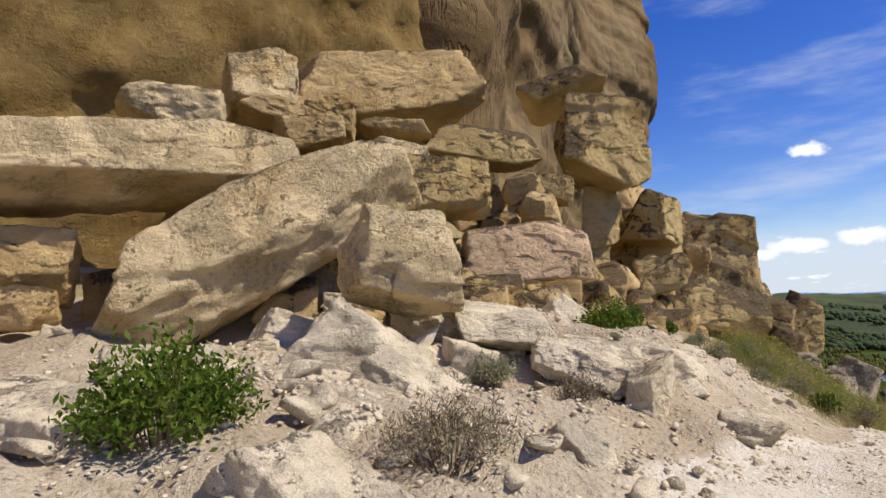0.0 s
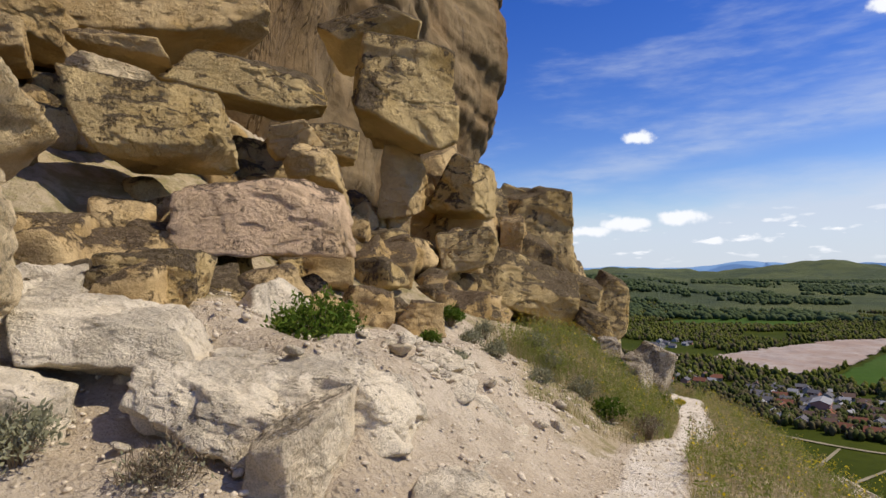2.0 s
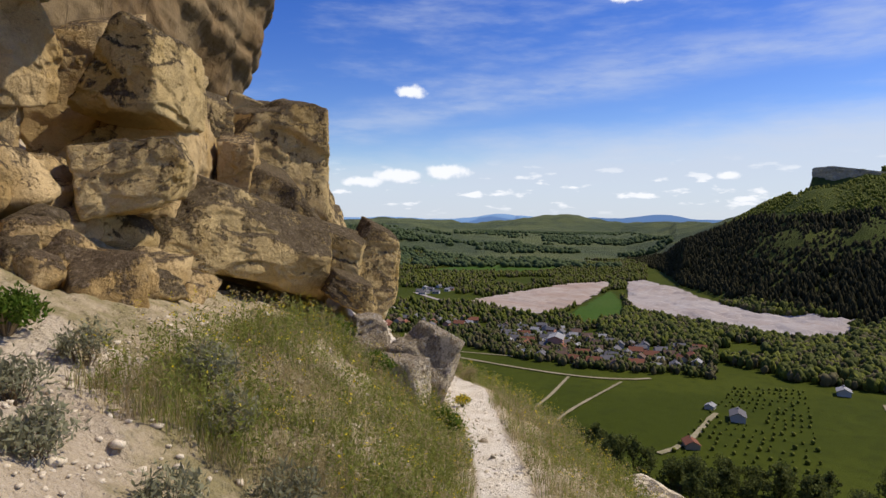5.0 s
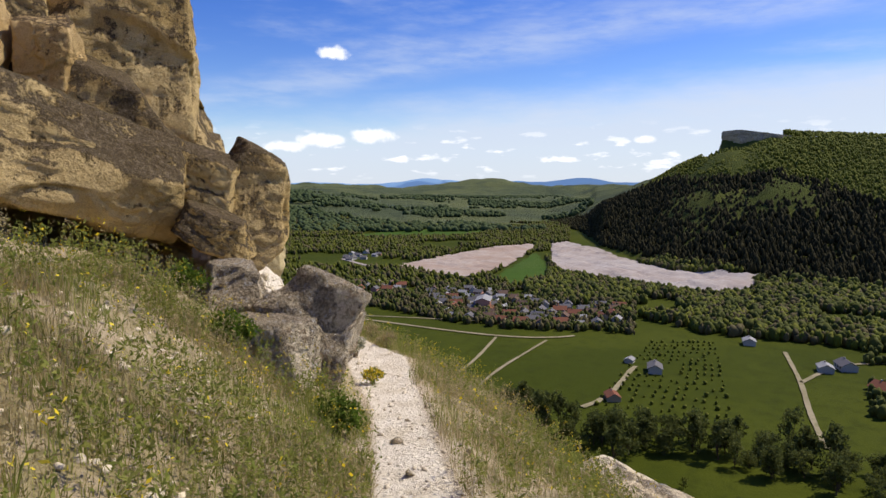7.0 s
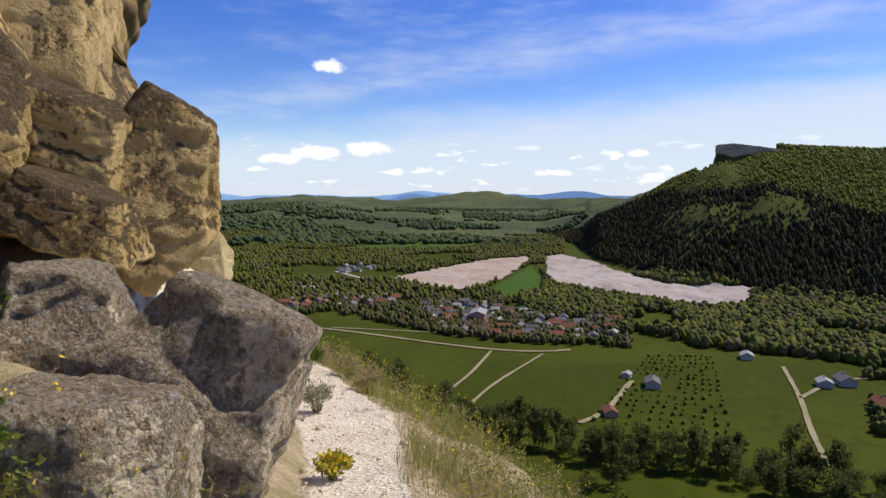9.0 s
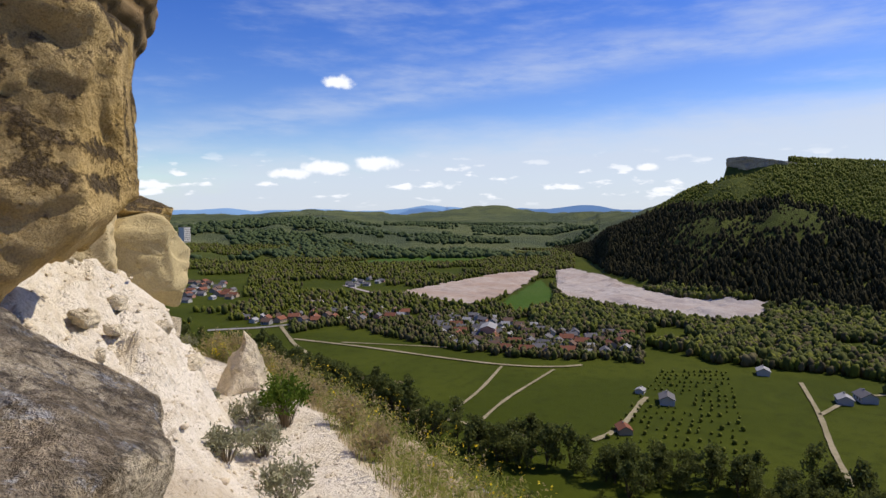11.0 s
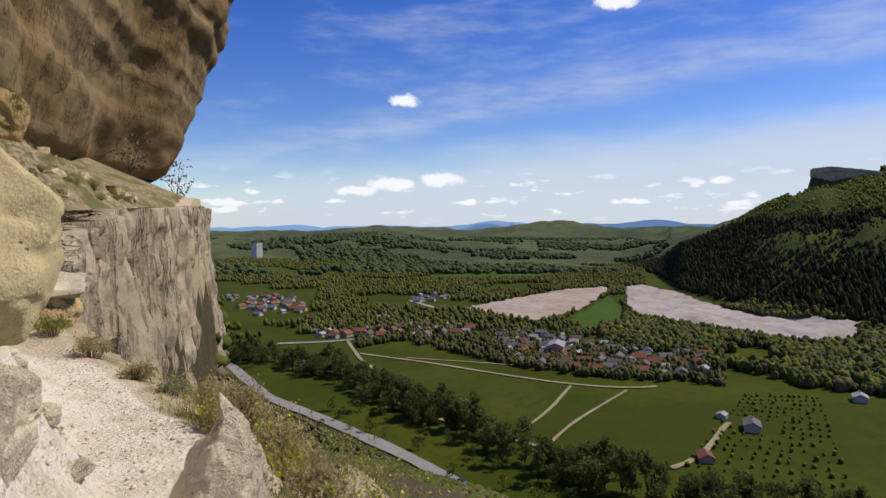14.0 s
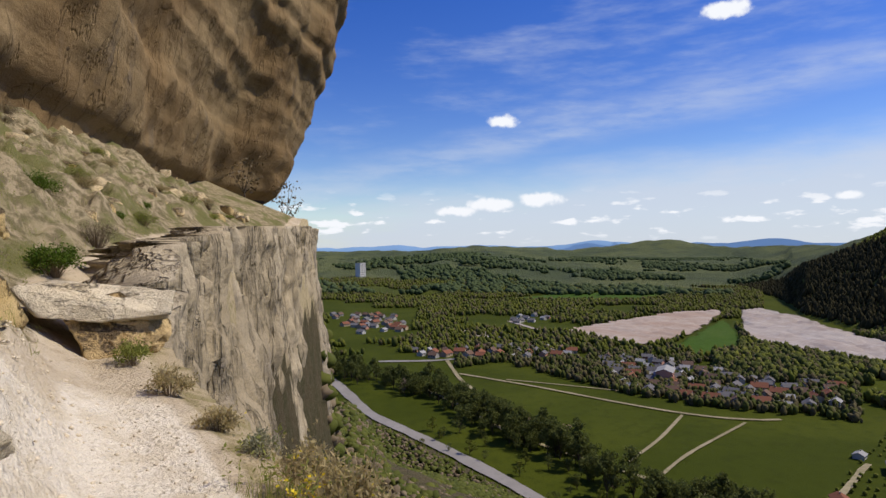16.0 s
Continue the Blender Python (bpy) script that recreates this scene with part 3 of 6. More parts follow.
# ---- cliffs ----
def cliff(name, plan, profile, mat, label, steps, rows, rough, seed, bed=0.0, flute=0.0, calm=0.0, bias=1.0, lift=1.0):
    """A cliff lofted along a plan line; profile gives height and outward lean for each level, per plan point."""
    plan = np.array(plan, float)
    seg = np.hypot(*(plan[1:, :2] - plan[:-1, :2]).T)
    arc = np.concatenate([[0], np.cumsum(seg)])
    q = arc[-1] * np.linspace(0, 1, steps) ** bias
    cx, cy = np.interp(q, arc, plan[:, 0]), np.interp(q, arc, plan[:, 1])
    k = np.ones(9) / 9
    cx[4:-4], cy[4:-4] = np.convolve(cx, k, "valid"), np.convolve(cy, k, "valid")
    tx, ty = np.gradient(cx), np.gradient(cy)
    ln = np.hypot(tx, ty)
    nx, ny = ty / ln, -tx / ln
    lev = 1 - (1 - np.linspace(0, 1, rows)) ** lift
    pts = []
    for w in lev:
        z, lean = profile(q / arc[-1], w, q)
        pts.append(np.stack([cx + nx * lean, cy + ny * lean, z], -1))
    pts = np.array(pts)
    flat = pts.reshape(-1, 3)
    nn = np.tile(np.stack([nx, ny], -1), (rows, 1))
    big = fbm(flat, rough[0], 4, seed)
    small = fbm(flat, rough[2], 4, seed + 1)
    layer = np.array([noise.noise(Vector((p[0] * 0.004, p[1] * 0.004, p[2] * 0.42))) for p in flat])
    off = rough[1] * big + rough[3] * small + bed * np.tanh(4 * layer)
    if flute:
        groove = np.array([noise.fractal(Vector((p[0] * 0.33, p[1] * 0.33, p[2] * 0.035)), 0.8, 2.2, 4) for p in flat])
        chink = np.array([noise.fractal(Vector((p[0] * 1.0, p[1] * 1.0, p[2] * 0.09)), 0.9, 2.2, 3) for p in flat])
        off += 0.16 * flute * (np.tanh(3 * chink) - 1.5 * np.clip(0.08 - np.abs(chink), 0, 1) / 0.08)
        off += flute * (groove - 1.6 * np.clip(0.10 - np.abs(groove), 0, 1) / 0.10)
    if calm:
        off *= 0.42 + 0.58 * np.tile(step(q, calm, calm * 2.2), rows)
    flat[:, :2] += nn * off[:, None]
    n, m = rows, steps
    i = np.arange(n - 1)[:, None] * m + np.arange(m - 1)[None]
    tris = np.concatenate([np.stack([i, i + 1, i + m + 1], -1).reshape(-1, 3), np.stack([i, i + m + 1, i + m], -1).reshape(-1, 3)])
    return tagged(new(name, tris_mesh(name, flat, tris, mat, True)), label, "cliff", kind="structure")


def upper_profile(u, w, q):
    u = np.clip((q - 5.2) / (q[-1] - 5.2), 0, 1)
    # the cliff overhangs: it leans outwards to a third of its height and draws back above
    base = np.interp(u, [0, 0.1, 0.3, 0.5, 1], [-0.5, 2.0, 4.5, 5.5, 4])
    top = np.interp(u, [0, 0.15, 0.38, 1], [36, 56, 84, 84])
    z = base + (top - base) * w
    reach = np.interp(u, [0, 0.15, 0.3, 0.4, 0.46, 0.55, 0.7, 1], [1, 4, 8, 13.5, 15, 12, 8, 6])
    bulge = np.interp(w, [0, 0.08, 0.22, 0.42, 0.7, 1], [0, 0.30, 0.68, 1.0, 0.80, 0.35])
    return z, reach * bulge


def cave_profile(u, w, q):
    top = np.interp(u, [0, 0.853, 1], [30, 38, 44])
    v = np.clip(w * 1.1 - 0.1, 0, 1)
    bulge = np.interp(v, [0, 0.06, 0.16, 0.30, 0.6, 1], [0, -0.35, 0.2, 1.0, 1.1, 0.7])
    return 0.5 + u * 2.5 + (top - 0.5) * (w * 1.1 - 0.1), 3.2 * bulge * np.interp(u, [0, 0.43, 0.68, 0.853, 1], [1, 1, 0.5, 0.2, 0.1])


cliff("cliff_cave", [(-34, -8), (-20, 2), (-11, 8.8), (-6.4, 12.6), (-2.8, 17.4), (2.0, 22.5), (5.2, 28.5), (8.2, 37.0)],
      cave_profile, CAVE, "golden limestone cliff hollowed into a shallow cave", 200, 120, (0.16, 0.9, 0.7, 0.35), 41, 0.2)
cliff("cliff_upper", [(-2.0, 24.5), (3.0, 23.0), (4.6, 28), (10, 42), (20, 70), (32, 98), (43, 113), (47, 126), (38, 150), (5, 175), (-60, 190)],
      upper_profile, CLIFF, "tall overhanging limestone cliff with grey streaks and bedding", 520, 210, (0.05, 2.0, 0.33, 0.16), 21, 0.42, 0.05, 0.0, 1.15)


def wall_profile(u, w, q):
    top = np.interp(u, [0, 0.027, 0.047, 0.066, 0.083, 0.103, 0.169, 0.305, 0.485, 1], [-9.0, -6.8, -4.9, -4.5, -4.0, -2.2, -1.4, -0.5, 0.7, 0.7])
    foot = np.interp(u, [0, 0.1, 0.2, 1], [-16, -30, -42, -48])
    # the last rows turn in over the edge of the terrace
    v = np.minimum(w / 0.9, 1)
    over = np.clip(w - 0.9, 0, 1) / 0.1
    return foot + (top - foot) * v - 1.5 * over, 4.0 * (1 - v) ** 1.3 + 1.2 - 2.4 * over ** 0.6


cliff("cliff_lower", [(21.5, 14.5), (18.6, 18.5), (16.6, 21.5), (16.05, 25), (15.8, 28), (16.6, 31.5), (20.2, 43), (29.5, 66), (43.6, 95.5), (50.2, 112), (44, 140), (8, 171)],
      wall_profile, WALL, "sheer pale limestone wall with dark vertical cracks below a terrace", 620, 190, (0.10, 0.9, 0.6, 0.22), 31, 0.07, 0.80, 11.0, 1.5, 1.5)


def butte_profile(u, w, q):
    return 36 + np.interp(u, [0, 0.25, 0.4, 0.75, 1], [26, 31, 31.5, 22, 12]) * w, 3.0 - 4.0 * w


cliff("cliff_butte", [(905, 292), (866, 279), (862, 262), (866, 240), (878, 205), (892, 165)], butte_profile, WALL, "grey rock face of a flat-topped butte", 220, 30, (0.10, 2.2, 0.3, 0.8), 51)


# ---- boulders ----
def rock(name, centre, size, yaw, roll, seed, mat, label, level=5, chips=9, rough=1.0, taper=0.14, rest=False, group="boulders of the rockfall"):
    """One limestone block: a box cut by random planes, its edges worn, its faces broken."""
    rng = np.random.default_rng(seed * 13 + 7)
    level = 6 if level == 5 and max(size) > 1.0 else level
    v, f = ICO[level]
    nrm = [np.array(a, float) + rng.normal(0, 0.16, 3) for a in ((1, 0, 0), (-1, 0, 0), (0, 1, 0), (0, -1, 0), (0, 0, 1), (0, 0, -1))]
    dist = [1.0] * 6
    for _ in range(chips):
        a = rng.normal(0, 1, 3)
        a /= np.linalg.norm(a)
        nrm.append(a)
        dist.append(np.abs(a).sum() * rng.uniform(0.58, 0.80))
    nrm = np.array([a / np.linalg.norm(a) for a in nrm])
    c = np.clip(v @ nrm.T / np.array(dist), 0, None)
    r = (c ** 60).sum(1) ** (-1 / 60)
    p = v * r[:, None]
    p[:, :2] *= (1 - taper * np.clip(p[:, 2:] + 1, 0, 2) / 2)
    p = p * (np.array(size) / 2)
    m = float(min(size))
    out = v / np.linalg.norm(v, axis=1)[:, None]
    k = rough * (0.012 * m * fbm(p, 0.9 / m, 2, seed) + 0.014 * min(m, 1.2) * fbm(p, 3.0 / max(m, 0.6), 5, seed + 3) + 0.013 * fbm(p, 8.0, 4, seed + 5))
    # breaks: the face steps where the stone has come away, along slanting beds
    k += 0.022 * m * rough * np.tanh(30 * fbm(p * np.array([1, 1, 1.8]), 0.8 / m, 2, seed + 9))
    k += 0.014 * min(m, 1.2) * rough * np.tanh(34 * fbm(p * np.array([1, 1, 2.0]), 1.9 / min(m, 1.2), 2, seed + 15))
    k -= 0.028 * m * rough * np.clip(0.022 - np.abs(fbm(p, 0.8 / m, 2, seed + 11)), 0, 1) / 0.022
    p = p + out * k[:, None]
    ob = new(name, tris_mesh(name, p, f, mat, True))
    x, y, z = centre
    if rest:
        z = min(z, float(ground(x, y)) + 0.30 * size[2])
    ob.matrix_world = pose(x, y, z, 0, -roll, yaw)
    return tagged(ob, label, "boulder" if max(size) > 0.5 else "stone", group)


rock("big_slab", (-3.56, 9.21, 2.15), (4.39, 2.20, 1.05), 21, 4, 3, ROCK_W, "huge pale limestone slab with lichen-grey top")
rock("big_slab", (-1.66, 8.01, 0.77), (4.30, 1.60, 1.38), 12, 27, 4, ROCK_W, "huge cream limestone slab tilted against the talus")
rock("boulder", (0.36, 6.79, 0.49), (1.29, 1.00, 1.14), -3, 0, 5, ROCK_W, "rough cream limestone boulder with small pits")
rock("boulder", (-4.92, 8.92, 0.81), (1.92, 1.60, 0.98), 29, -3, 6, ROCK_O, "ochre limestone block beneath a larger slab")
rock("boulder", (-4.21, 8.19, 0.14), (0.71, 0.60, 0.54), 27, 0, 7, ROCK_O, "small ochre limestone block at a slab's foot")
rock("boulder", (-3.48, 11.77, 3.70), (1.85, 1.80, 0.76), 16, -12, 8, ROCK_W, "pale angular limestone block on top of a slab")
rock("boulder", (-2.44, 14.66, 5.20), (1.81, 2.20, 1.26), 10, 6, 9, ROCK_W, "pale limestone block high in the talus")
rock("boulder", (-0.89, 14.99, 4.70), (1.44, 2.00, 0.80), 4, 0, 10, ROCK_O, "ochre limestone block high in the talus")
rock("overhang_block", (0.25, 17.4, 5.95), (6.2, 4.20, 1.75), -4, 7, 11, ROCK_O, "massive ochre limestone block jutting from the talus")
rock("boulder", (-1.84, 13.87, 4.36), (1.52, 1.60, 0.58), 8, -5, 12, ROCK_O, "ochre angular limestone block in the talus")
rock("boulder", (-1.02, 13.23, 3.67), (1.65, 1.60, 0.82), 5, 3, 13, ROCK_O, "smooth ochre limestone block in the talus")
rock("boulder", (0.67, 14.19, 4.11), (1.58, 1.60, 0.43), -2, -5, 14, ROCK_O, "flat ochre limestone block in the talus")
rock("boulder", (0.79, 13.04, 3.24), (1.65, 1.60, 0.39), -3, -14, 15, ROCK_W, "pale rough limestone block in the talus")
rock("boulder", (1.50, 11.82, 2.18), (2.01, 2.20, 1.01), -7, -2, 16, ROCK_L, "grey-topped limestone block with a fractured side")
rock("boulder", (3.35, 15.07, 3.83), (2.39, 2.20, 0.87), -12, -5, 17, ROCK_L, "dark-topped ochre limestone block in the talus")
rock("hanging_boulder", (6.54, 16.45, 4.32), (2.50, 3.20, 2.28), -21, -16, 18, ROCK_L, "giant limestone boulder with rough lichened face")
rock("boulder", (6.46, 18.71, 6.70), (3.17, 3.00, 0.91), -18, 8, 19, ROCK_L, "dark lichened slab wedged against the cliff")
rock("boulder", (3.59, 13.84, 2.65), (0.92, 1.20, 0.62), -14, 20, 20, ROCK_O, "ochre limestone block among smaller rubble")
rock("boulder", (4.49, 14.38, 2.80), (0.92, 1.40, 0.75), -17, -10, 21, ROCK_L, "dark-topped ochre block among smaller rubble")
rock("boulder", (3.87, 13.45, 2.11), (0.90, 1.20, 0.61), -16, 8, 22, ROCK_O, "weathered ochre limestone block with flecked top")
rock("boulder", (6.71, 16.64, 2.29), (0.95, 1.60, 1.32), -22, -8, 23, ROCK_O, "tall ochre limestone block in the rubble")
rock("boulder", (8.61, 17.65, 2.35), (1.61, 2.40, 1.65), -26, -10, 24, ROCK_L, "ochre limestone block with dark lichen cap")
rock("far_crag", (12.57, 20.82, 1.90), (2.68, 3.00, 2.46), -31, 0, 25, ROCK_L, "dark lichened limestone crag at the slope's edge")
rock("boulder", (8.11, 16.22, 0.74), (1.68, 2.00, 0.99), -26, 12, 26, ROCK_L, "ochre limestone block with a dark weathered top")
rock("boulder", (10.94, 19.12, 1.19), (0.83, 1.20, 1.38), -30, 0, 27, ROCK_O, "narrow pale limestone block below a crag")
rock("boulder", (2.88, 10.86, 0.96), (2.40, 1.60, 1.02), -15, -4, 29, ROCK_P, "pinkish limestone block with lichen along its top")
rock("boulder", (1.70, 8.32, 0.32), (0.97, 1.20, 0.76), -11, -6, 30, ROCK_L, "limestone boulder with a grey weathered top", rest=True)
rock("boulder", (1.53, 7.15, -0.27), (1.27, 1.10, 0.44), -12, -5, 31, ROCK_B, "low cream limestone ledge with a yellow face")
rock("boulder", (-0.02, 6.19, -0.68), (1.55, 1.50, 1.03), 0, -24, 32, ROCK_B, "large rough cream boulder standing in the scree")
rock("boulder", (1.09, 6.44, -0.59), (0.69, 0.80, 0.42), -10, -14, 33, ROCK_B, "flat cream limestone slab lying in the scree", rest=True)
rock("boulder", (2.77, 6.63, -0.77), (1.50, 1.40, 0.62), -23, -6, 34, ROCK_B, "broad cream limestone block with a flat top")
rock("boulder", (2.69, 5.82, -1.18), (0.53, 0.90, 1.07), -25, -4, 35, ROCK_B, "upright cream limestone outcrop beneath a block")
rock("boulder", (1.86, 5.26, -1.22), (0.76, 0.70, 0.43), -20, -3, 36, ROCK_B, "rounded cream limestone boulder beside the path", rest=True)
rock("boulder", (2.33, 5.14, -1.32), (0.37, 0.50, 0.41), -25, 10, 37, ROCK_B, "small cream limestone block beside the path", rest=True)
rock("boulder", (3.89, 6.29, -1.43), (0.74, 0.90, 0.55), -33, -6, 38, ROCK_B, "cream limestone boulder at the path's edge", rest=True)
rock("boulder", (-2.42, 6.80, -0.55), (1.05, 0.90, 0.45), 20, -8, 39, ROCK_B, "low smooth cream limestone boulder in the scree", rest=True)
rock("boulder", (-1.14, 7.02, -0.47), (0.47, 0.50, 0.33), 9, 0, 40, ROCK_B, "small cream limestone block in the scree", rest=True)
rock("boulder", (-3.63, 7.72, -0.30), (0.48, 0.50, 0.40), 25, 0, 41, ROCK_B, "small cream limestone stone below a slab", rest=True)
rock("boulder", (2.77, 8.62, 0.11), (0.60, 0.90, 0.64), -18, -28, 42, ROCK_B, "grey cream slab lying down the scree", rest=True)
rock("boulder", (-0.63, 4.92, -1.26), (0.88, 0.90, 0.20), 7, -18, 43, ROCK_B, "cream bedrock ledge beside a green shrub", rest=True)
rock("boulder", (4.43, 11.56, -0.48), (0.95, 1.00, 0.83), -8, -10, 44, ROCK_O, "weathered ochre outcrop in the scree bank", rest=True)
rock("boulder", (5.24, 11.33, -0.45), (0.69, 0.80, 0.56), -13, -4, 45, ROCK_O, "small ochre outcrop in the scree bank", rest=True)
rock("boulder", (5.68, 10.09, -1.11), (0.38, 0.40, 0.30), -19, 5, 46, ROCK_B, "pale limestone stone in the scree", rest=True)
rock("boulder", (5.62, 10.18, -1.21), (0.41, 0.40, 0.20), -15, 8, 47, ROCK_B, "pale loose stone beside a faint track", rest=True)
rock("boulder", (8.00, 16.46, 0.78), (0.72, 1.20, 0.84), -20, 0, 48, ROCK_O, "ochre limestone block in the rubble")
rock("boulder", (5.70, 16.67, 1.29), (0.53, 1.00, 1.14), -10, 10, 49, ROCK_O, "ochre limestone block among rubble")
rock("boulder", (6.53, 16.80, 1.46), (0.54, 1.20, 1.17), -13, -14, 50, ROCK_O, "ochre angular limestone block among rubble")
rock("nose_rock", (10.27, 17.77, -0.22), (4.11, 2.60, 1.52), -15, -13, 51, ROCK_L, "huge ochre boulder with dark lichen dripping down", taper=0.3)
rock("boulder", (13.18, 17.57, -1.04), (1.43, 1.60, 1.88), -24, -14, 52, ROCK_L, "large boulder with lichened top and ochre base", taper=0.3)
rock("boulder", (10.84, 20.89, 2.06), (1.31, 2.40, 1.70), -13, 0, 53, ROCK_L, "ochre limestone block stacked on other blocks")
rock("boulder", (12.82, 21.77, 2.01), (2.86, 2.60, 1.38), -20, -20, 54, ROCK_L, "lichened limestone crag on top of the rubble")
rock("boulder", (12.95, 20.23, 0.86), (1.15, 1.60, 0.65), -23, -24, 55, ROCK_L, "wedge of dark lichened limestone")
rock("boulder", (12.00, 16.54, -1.31), (1.04, 1.20, 0.56), -28, -22, 56, ROCK_L, "lichened grey limestone block under a boulder")
rock("path_boulder", (11.44, 15.17, -1.91), (1.03, 0.90, 0.96), -17, -10, 57, ROCK_G, "grey lichened limestone boulder beside the footpath", chips=16, taper=0.42)
rock("path_boulder", (11.82, 14.15, -2.30), (1.72, 1.25, 1.36), -26, -27, 58, ROCK_G, "grey and rust lichened boulder beside the footpath", chips=16, taper=0.34)
rock("boulder", (12.27, 17.65, -0.69), (1.44, 1.40, 1.18), -17, -28, 59, ROCK_L, "lichened limestone boulder leaning over the bank")
rock("overhanging_rock", (14.06, 21.18, -1.27), (1.97, 1.60, 2.20), -4, -8, 61, ROCK_Y, "smooth pale yellow overhanging rock above the bank", chips=20, rough=0.6)
rock("pointed_rock", (16.27, 20.22, -3.70), (0.70, 0.74, 0.70), -27, -8, 65, ROCK_B, "pointed cream limestone rock at the path's edge", taper=0.85, chips=6)
# darker ochre block in place of the shaded hollow under the bank
rock("boulder", (16.43, 27.81, -3.33), (1.12, 1.20, 0.68), -5, -6, 66, ROCK_O, "ochre block standing in for the bank's shaded underside")
rock("ledge", (16.2, 28.0, -2.98), (1.9, 1.7, 0.42), -8, -8, 67, ROCK_B, "cream limestone ledge overhanging the bank's shaded undercut")
rock("boulder", (16.0, 11.85, -5.38), (2.8, 1.4, 0.66), -67, -20, 68, ROCK_B, "pale limestone edge above the drop")
rock("boulder", (0.43, 6.69, -0.63), (0.19, 0.50, 0.78), 12, -30, 75, ROCK_B, "slanting cream slab in the scree", rest=True)
rock("boulder", (3.59, 5.65, -1.24), (0.58, 0.80, 0.29), -27, -10, 76, ROCK_B, "cream limestone boulder beside the path", rest=True)
rock("boulder", (1.52, 7.36, -0.40), (1.17, 0.90, 0.21), 0, -12, 77, ROCK_B, "cream ledge in the scree", rest=True)


# ---- plants of the mountainside ----
def stalks(rng, n, reach, tall, width, bend=0.3):
    """n thin bent stalks from one root; returns vertices, triangles and tips."""
    vs, fs, tips = [], [], []
    for _ in range(n):
        a, o = rng.uniform(0, 2 * np.pi), reach * np.sqrt(rng.uniform(0, 1))
        top = np.array([o * np.cos(a), o * np.sin(a), tall * rng.uniform(0.55, 1.0) * (1 - 0.45 * (o / reach) ** 2)])
        base = np.array([top[0] * 0.25, top[1] * 0.25, -0.04])
        mid = (base + top) / 2 + np.array([0, 0, bend * tall * 0.3])
        side = np.array([-np.sin(a), np.cos(a), 0]) * width
        k = len(vs)
        vs += [base - side, base + side, mid - side * 0.7, mid + side * 0.7, top]
        fs += [(k, k + 1, k + 3), (k, k + 3, k + 2), (k + 2, k + 3, k + 4)]
        tips.append((mid, top))
    return vs, fs, tips


def leaves(rng, tips, per, size, spread, slim=0.28):
    """Small pointed leaves round the tips."""
    vs, fs = [], []
    for mid, top in tips:
        for _ in range(per):
            t = rng.uniform(0.25, 1.05)
            c = mid + (top - mid) * t + rng.normal(0, spread, 3)
            d = rng.normal(0, 1, 3) + np.array([0, 0, 0.7])
            d /= np.linalg.norm(d)
            e = np.cross(d, rng.normal(0, 1, 3))
            e /= np.linalg.norm(e) + 1e-9
            s = size * rng.uniform(0.6, 1.3)
            k = len(vs)
            vs += [c, c + d * s * 0.5 + e * s * slim, c + d * s, c + d * s * 0.5 - e * s * slim]
            fs += [(k, k + 1, k + 2), (k, k + 2, k + 3)]
    return vs, fs


def thick(name, me, parent, label=""):
    """A part of countless leaves or twigs."""
    return tagged(part(name, me, parent), label, kind="stuff")


def shrub(xy, width, seed, leaf, tall, label):
    """A shrub or herb: bent stems from one root, with many small leaves (or bare twigs)."""
    rng = np.random.default_rng(seed)
    z = float(ground(*xy)) + float(roughness(np.array([[xy[0], xy[1], 0.0]]), *[np.array([v]) for v in (0.0, 2.0)])[0]) * 0.5 - 0.03
    root = tagged(new("shrub"), label, "shrub", "shrubs of the mountainside")
    root.matrix_world = pose(xy[0], xy[1], z)
    h = width * tall
    n = int(np.clip(130 * width, 40, 160))
    vs, fs, tips = stalks(rng, n, width / 2, h, 0.0035 + 0.004 * width)
    part("stem", tris_mesh("stem", vs, fs, TWIG), root, "dry woody stems")
    if leaf is TWIG:
        vs, fs = leaves(rng, tips, 16, 0.07, 0.05 * width + 0.02, 0.05)
        thick("brush", tris_mesh("brush", vs, fs, TWIG), root, "fine tangled dry twigs")
        vs, fs = leaves(rng, tips, 5, 0.03, 0.04, 0.25)
        thick("foliage", tris_mesh("foliage", vs, fs, LEAF_SAGE), root, "sparse grey-green leaves")
    elif leaf is PETAL:
        vs, fs = leaves(rng, tips, 6, 0.05, 0.02, 0.2)
        thick("foliage", tris_mesh("foliage", vs, fs, GRASS_GREEN), root, "thin green leaves")
        vs, fs = leaves(rng, [(t * 0.15 + m * 0.85 + (t - m) * 0.7, t) for m, t in tips], 9, 0.028, 0.018, 0.45)
        thick("blossom", tris_mesh("blossom", vs, fs, PETAL), root, "small yellow flowers")
    else:
        k = 26 if leaf is LEAF_BRIGHT else 18
        vs, fs = leaves(rng, tips, k, min(0.055, 0.035 + 0.03 * width), 0.035 * width + 0.012, 0.22 if leaf is LEAF_BRIGHT else 0.16)
        thick("foliage", tris_mesh("foliage", vs, fs, leaf), root)
    return root


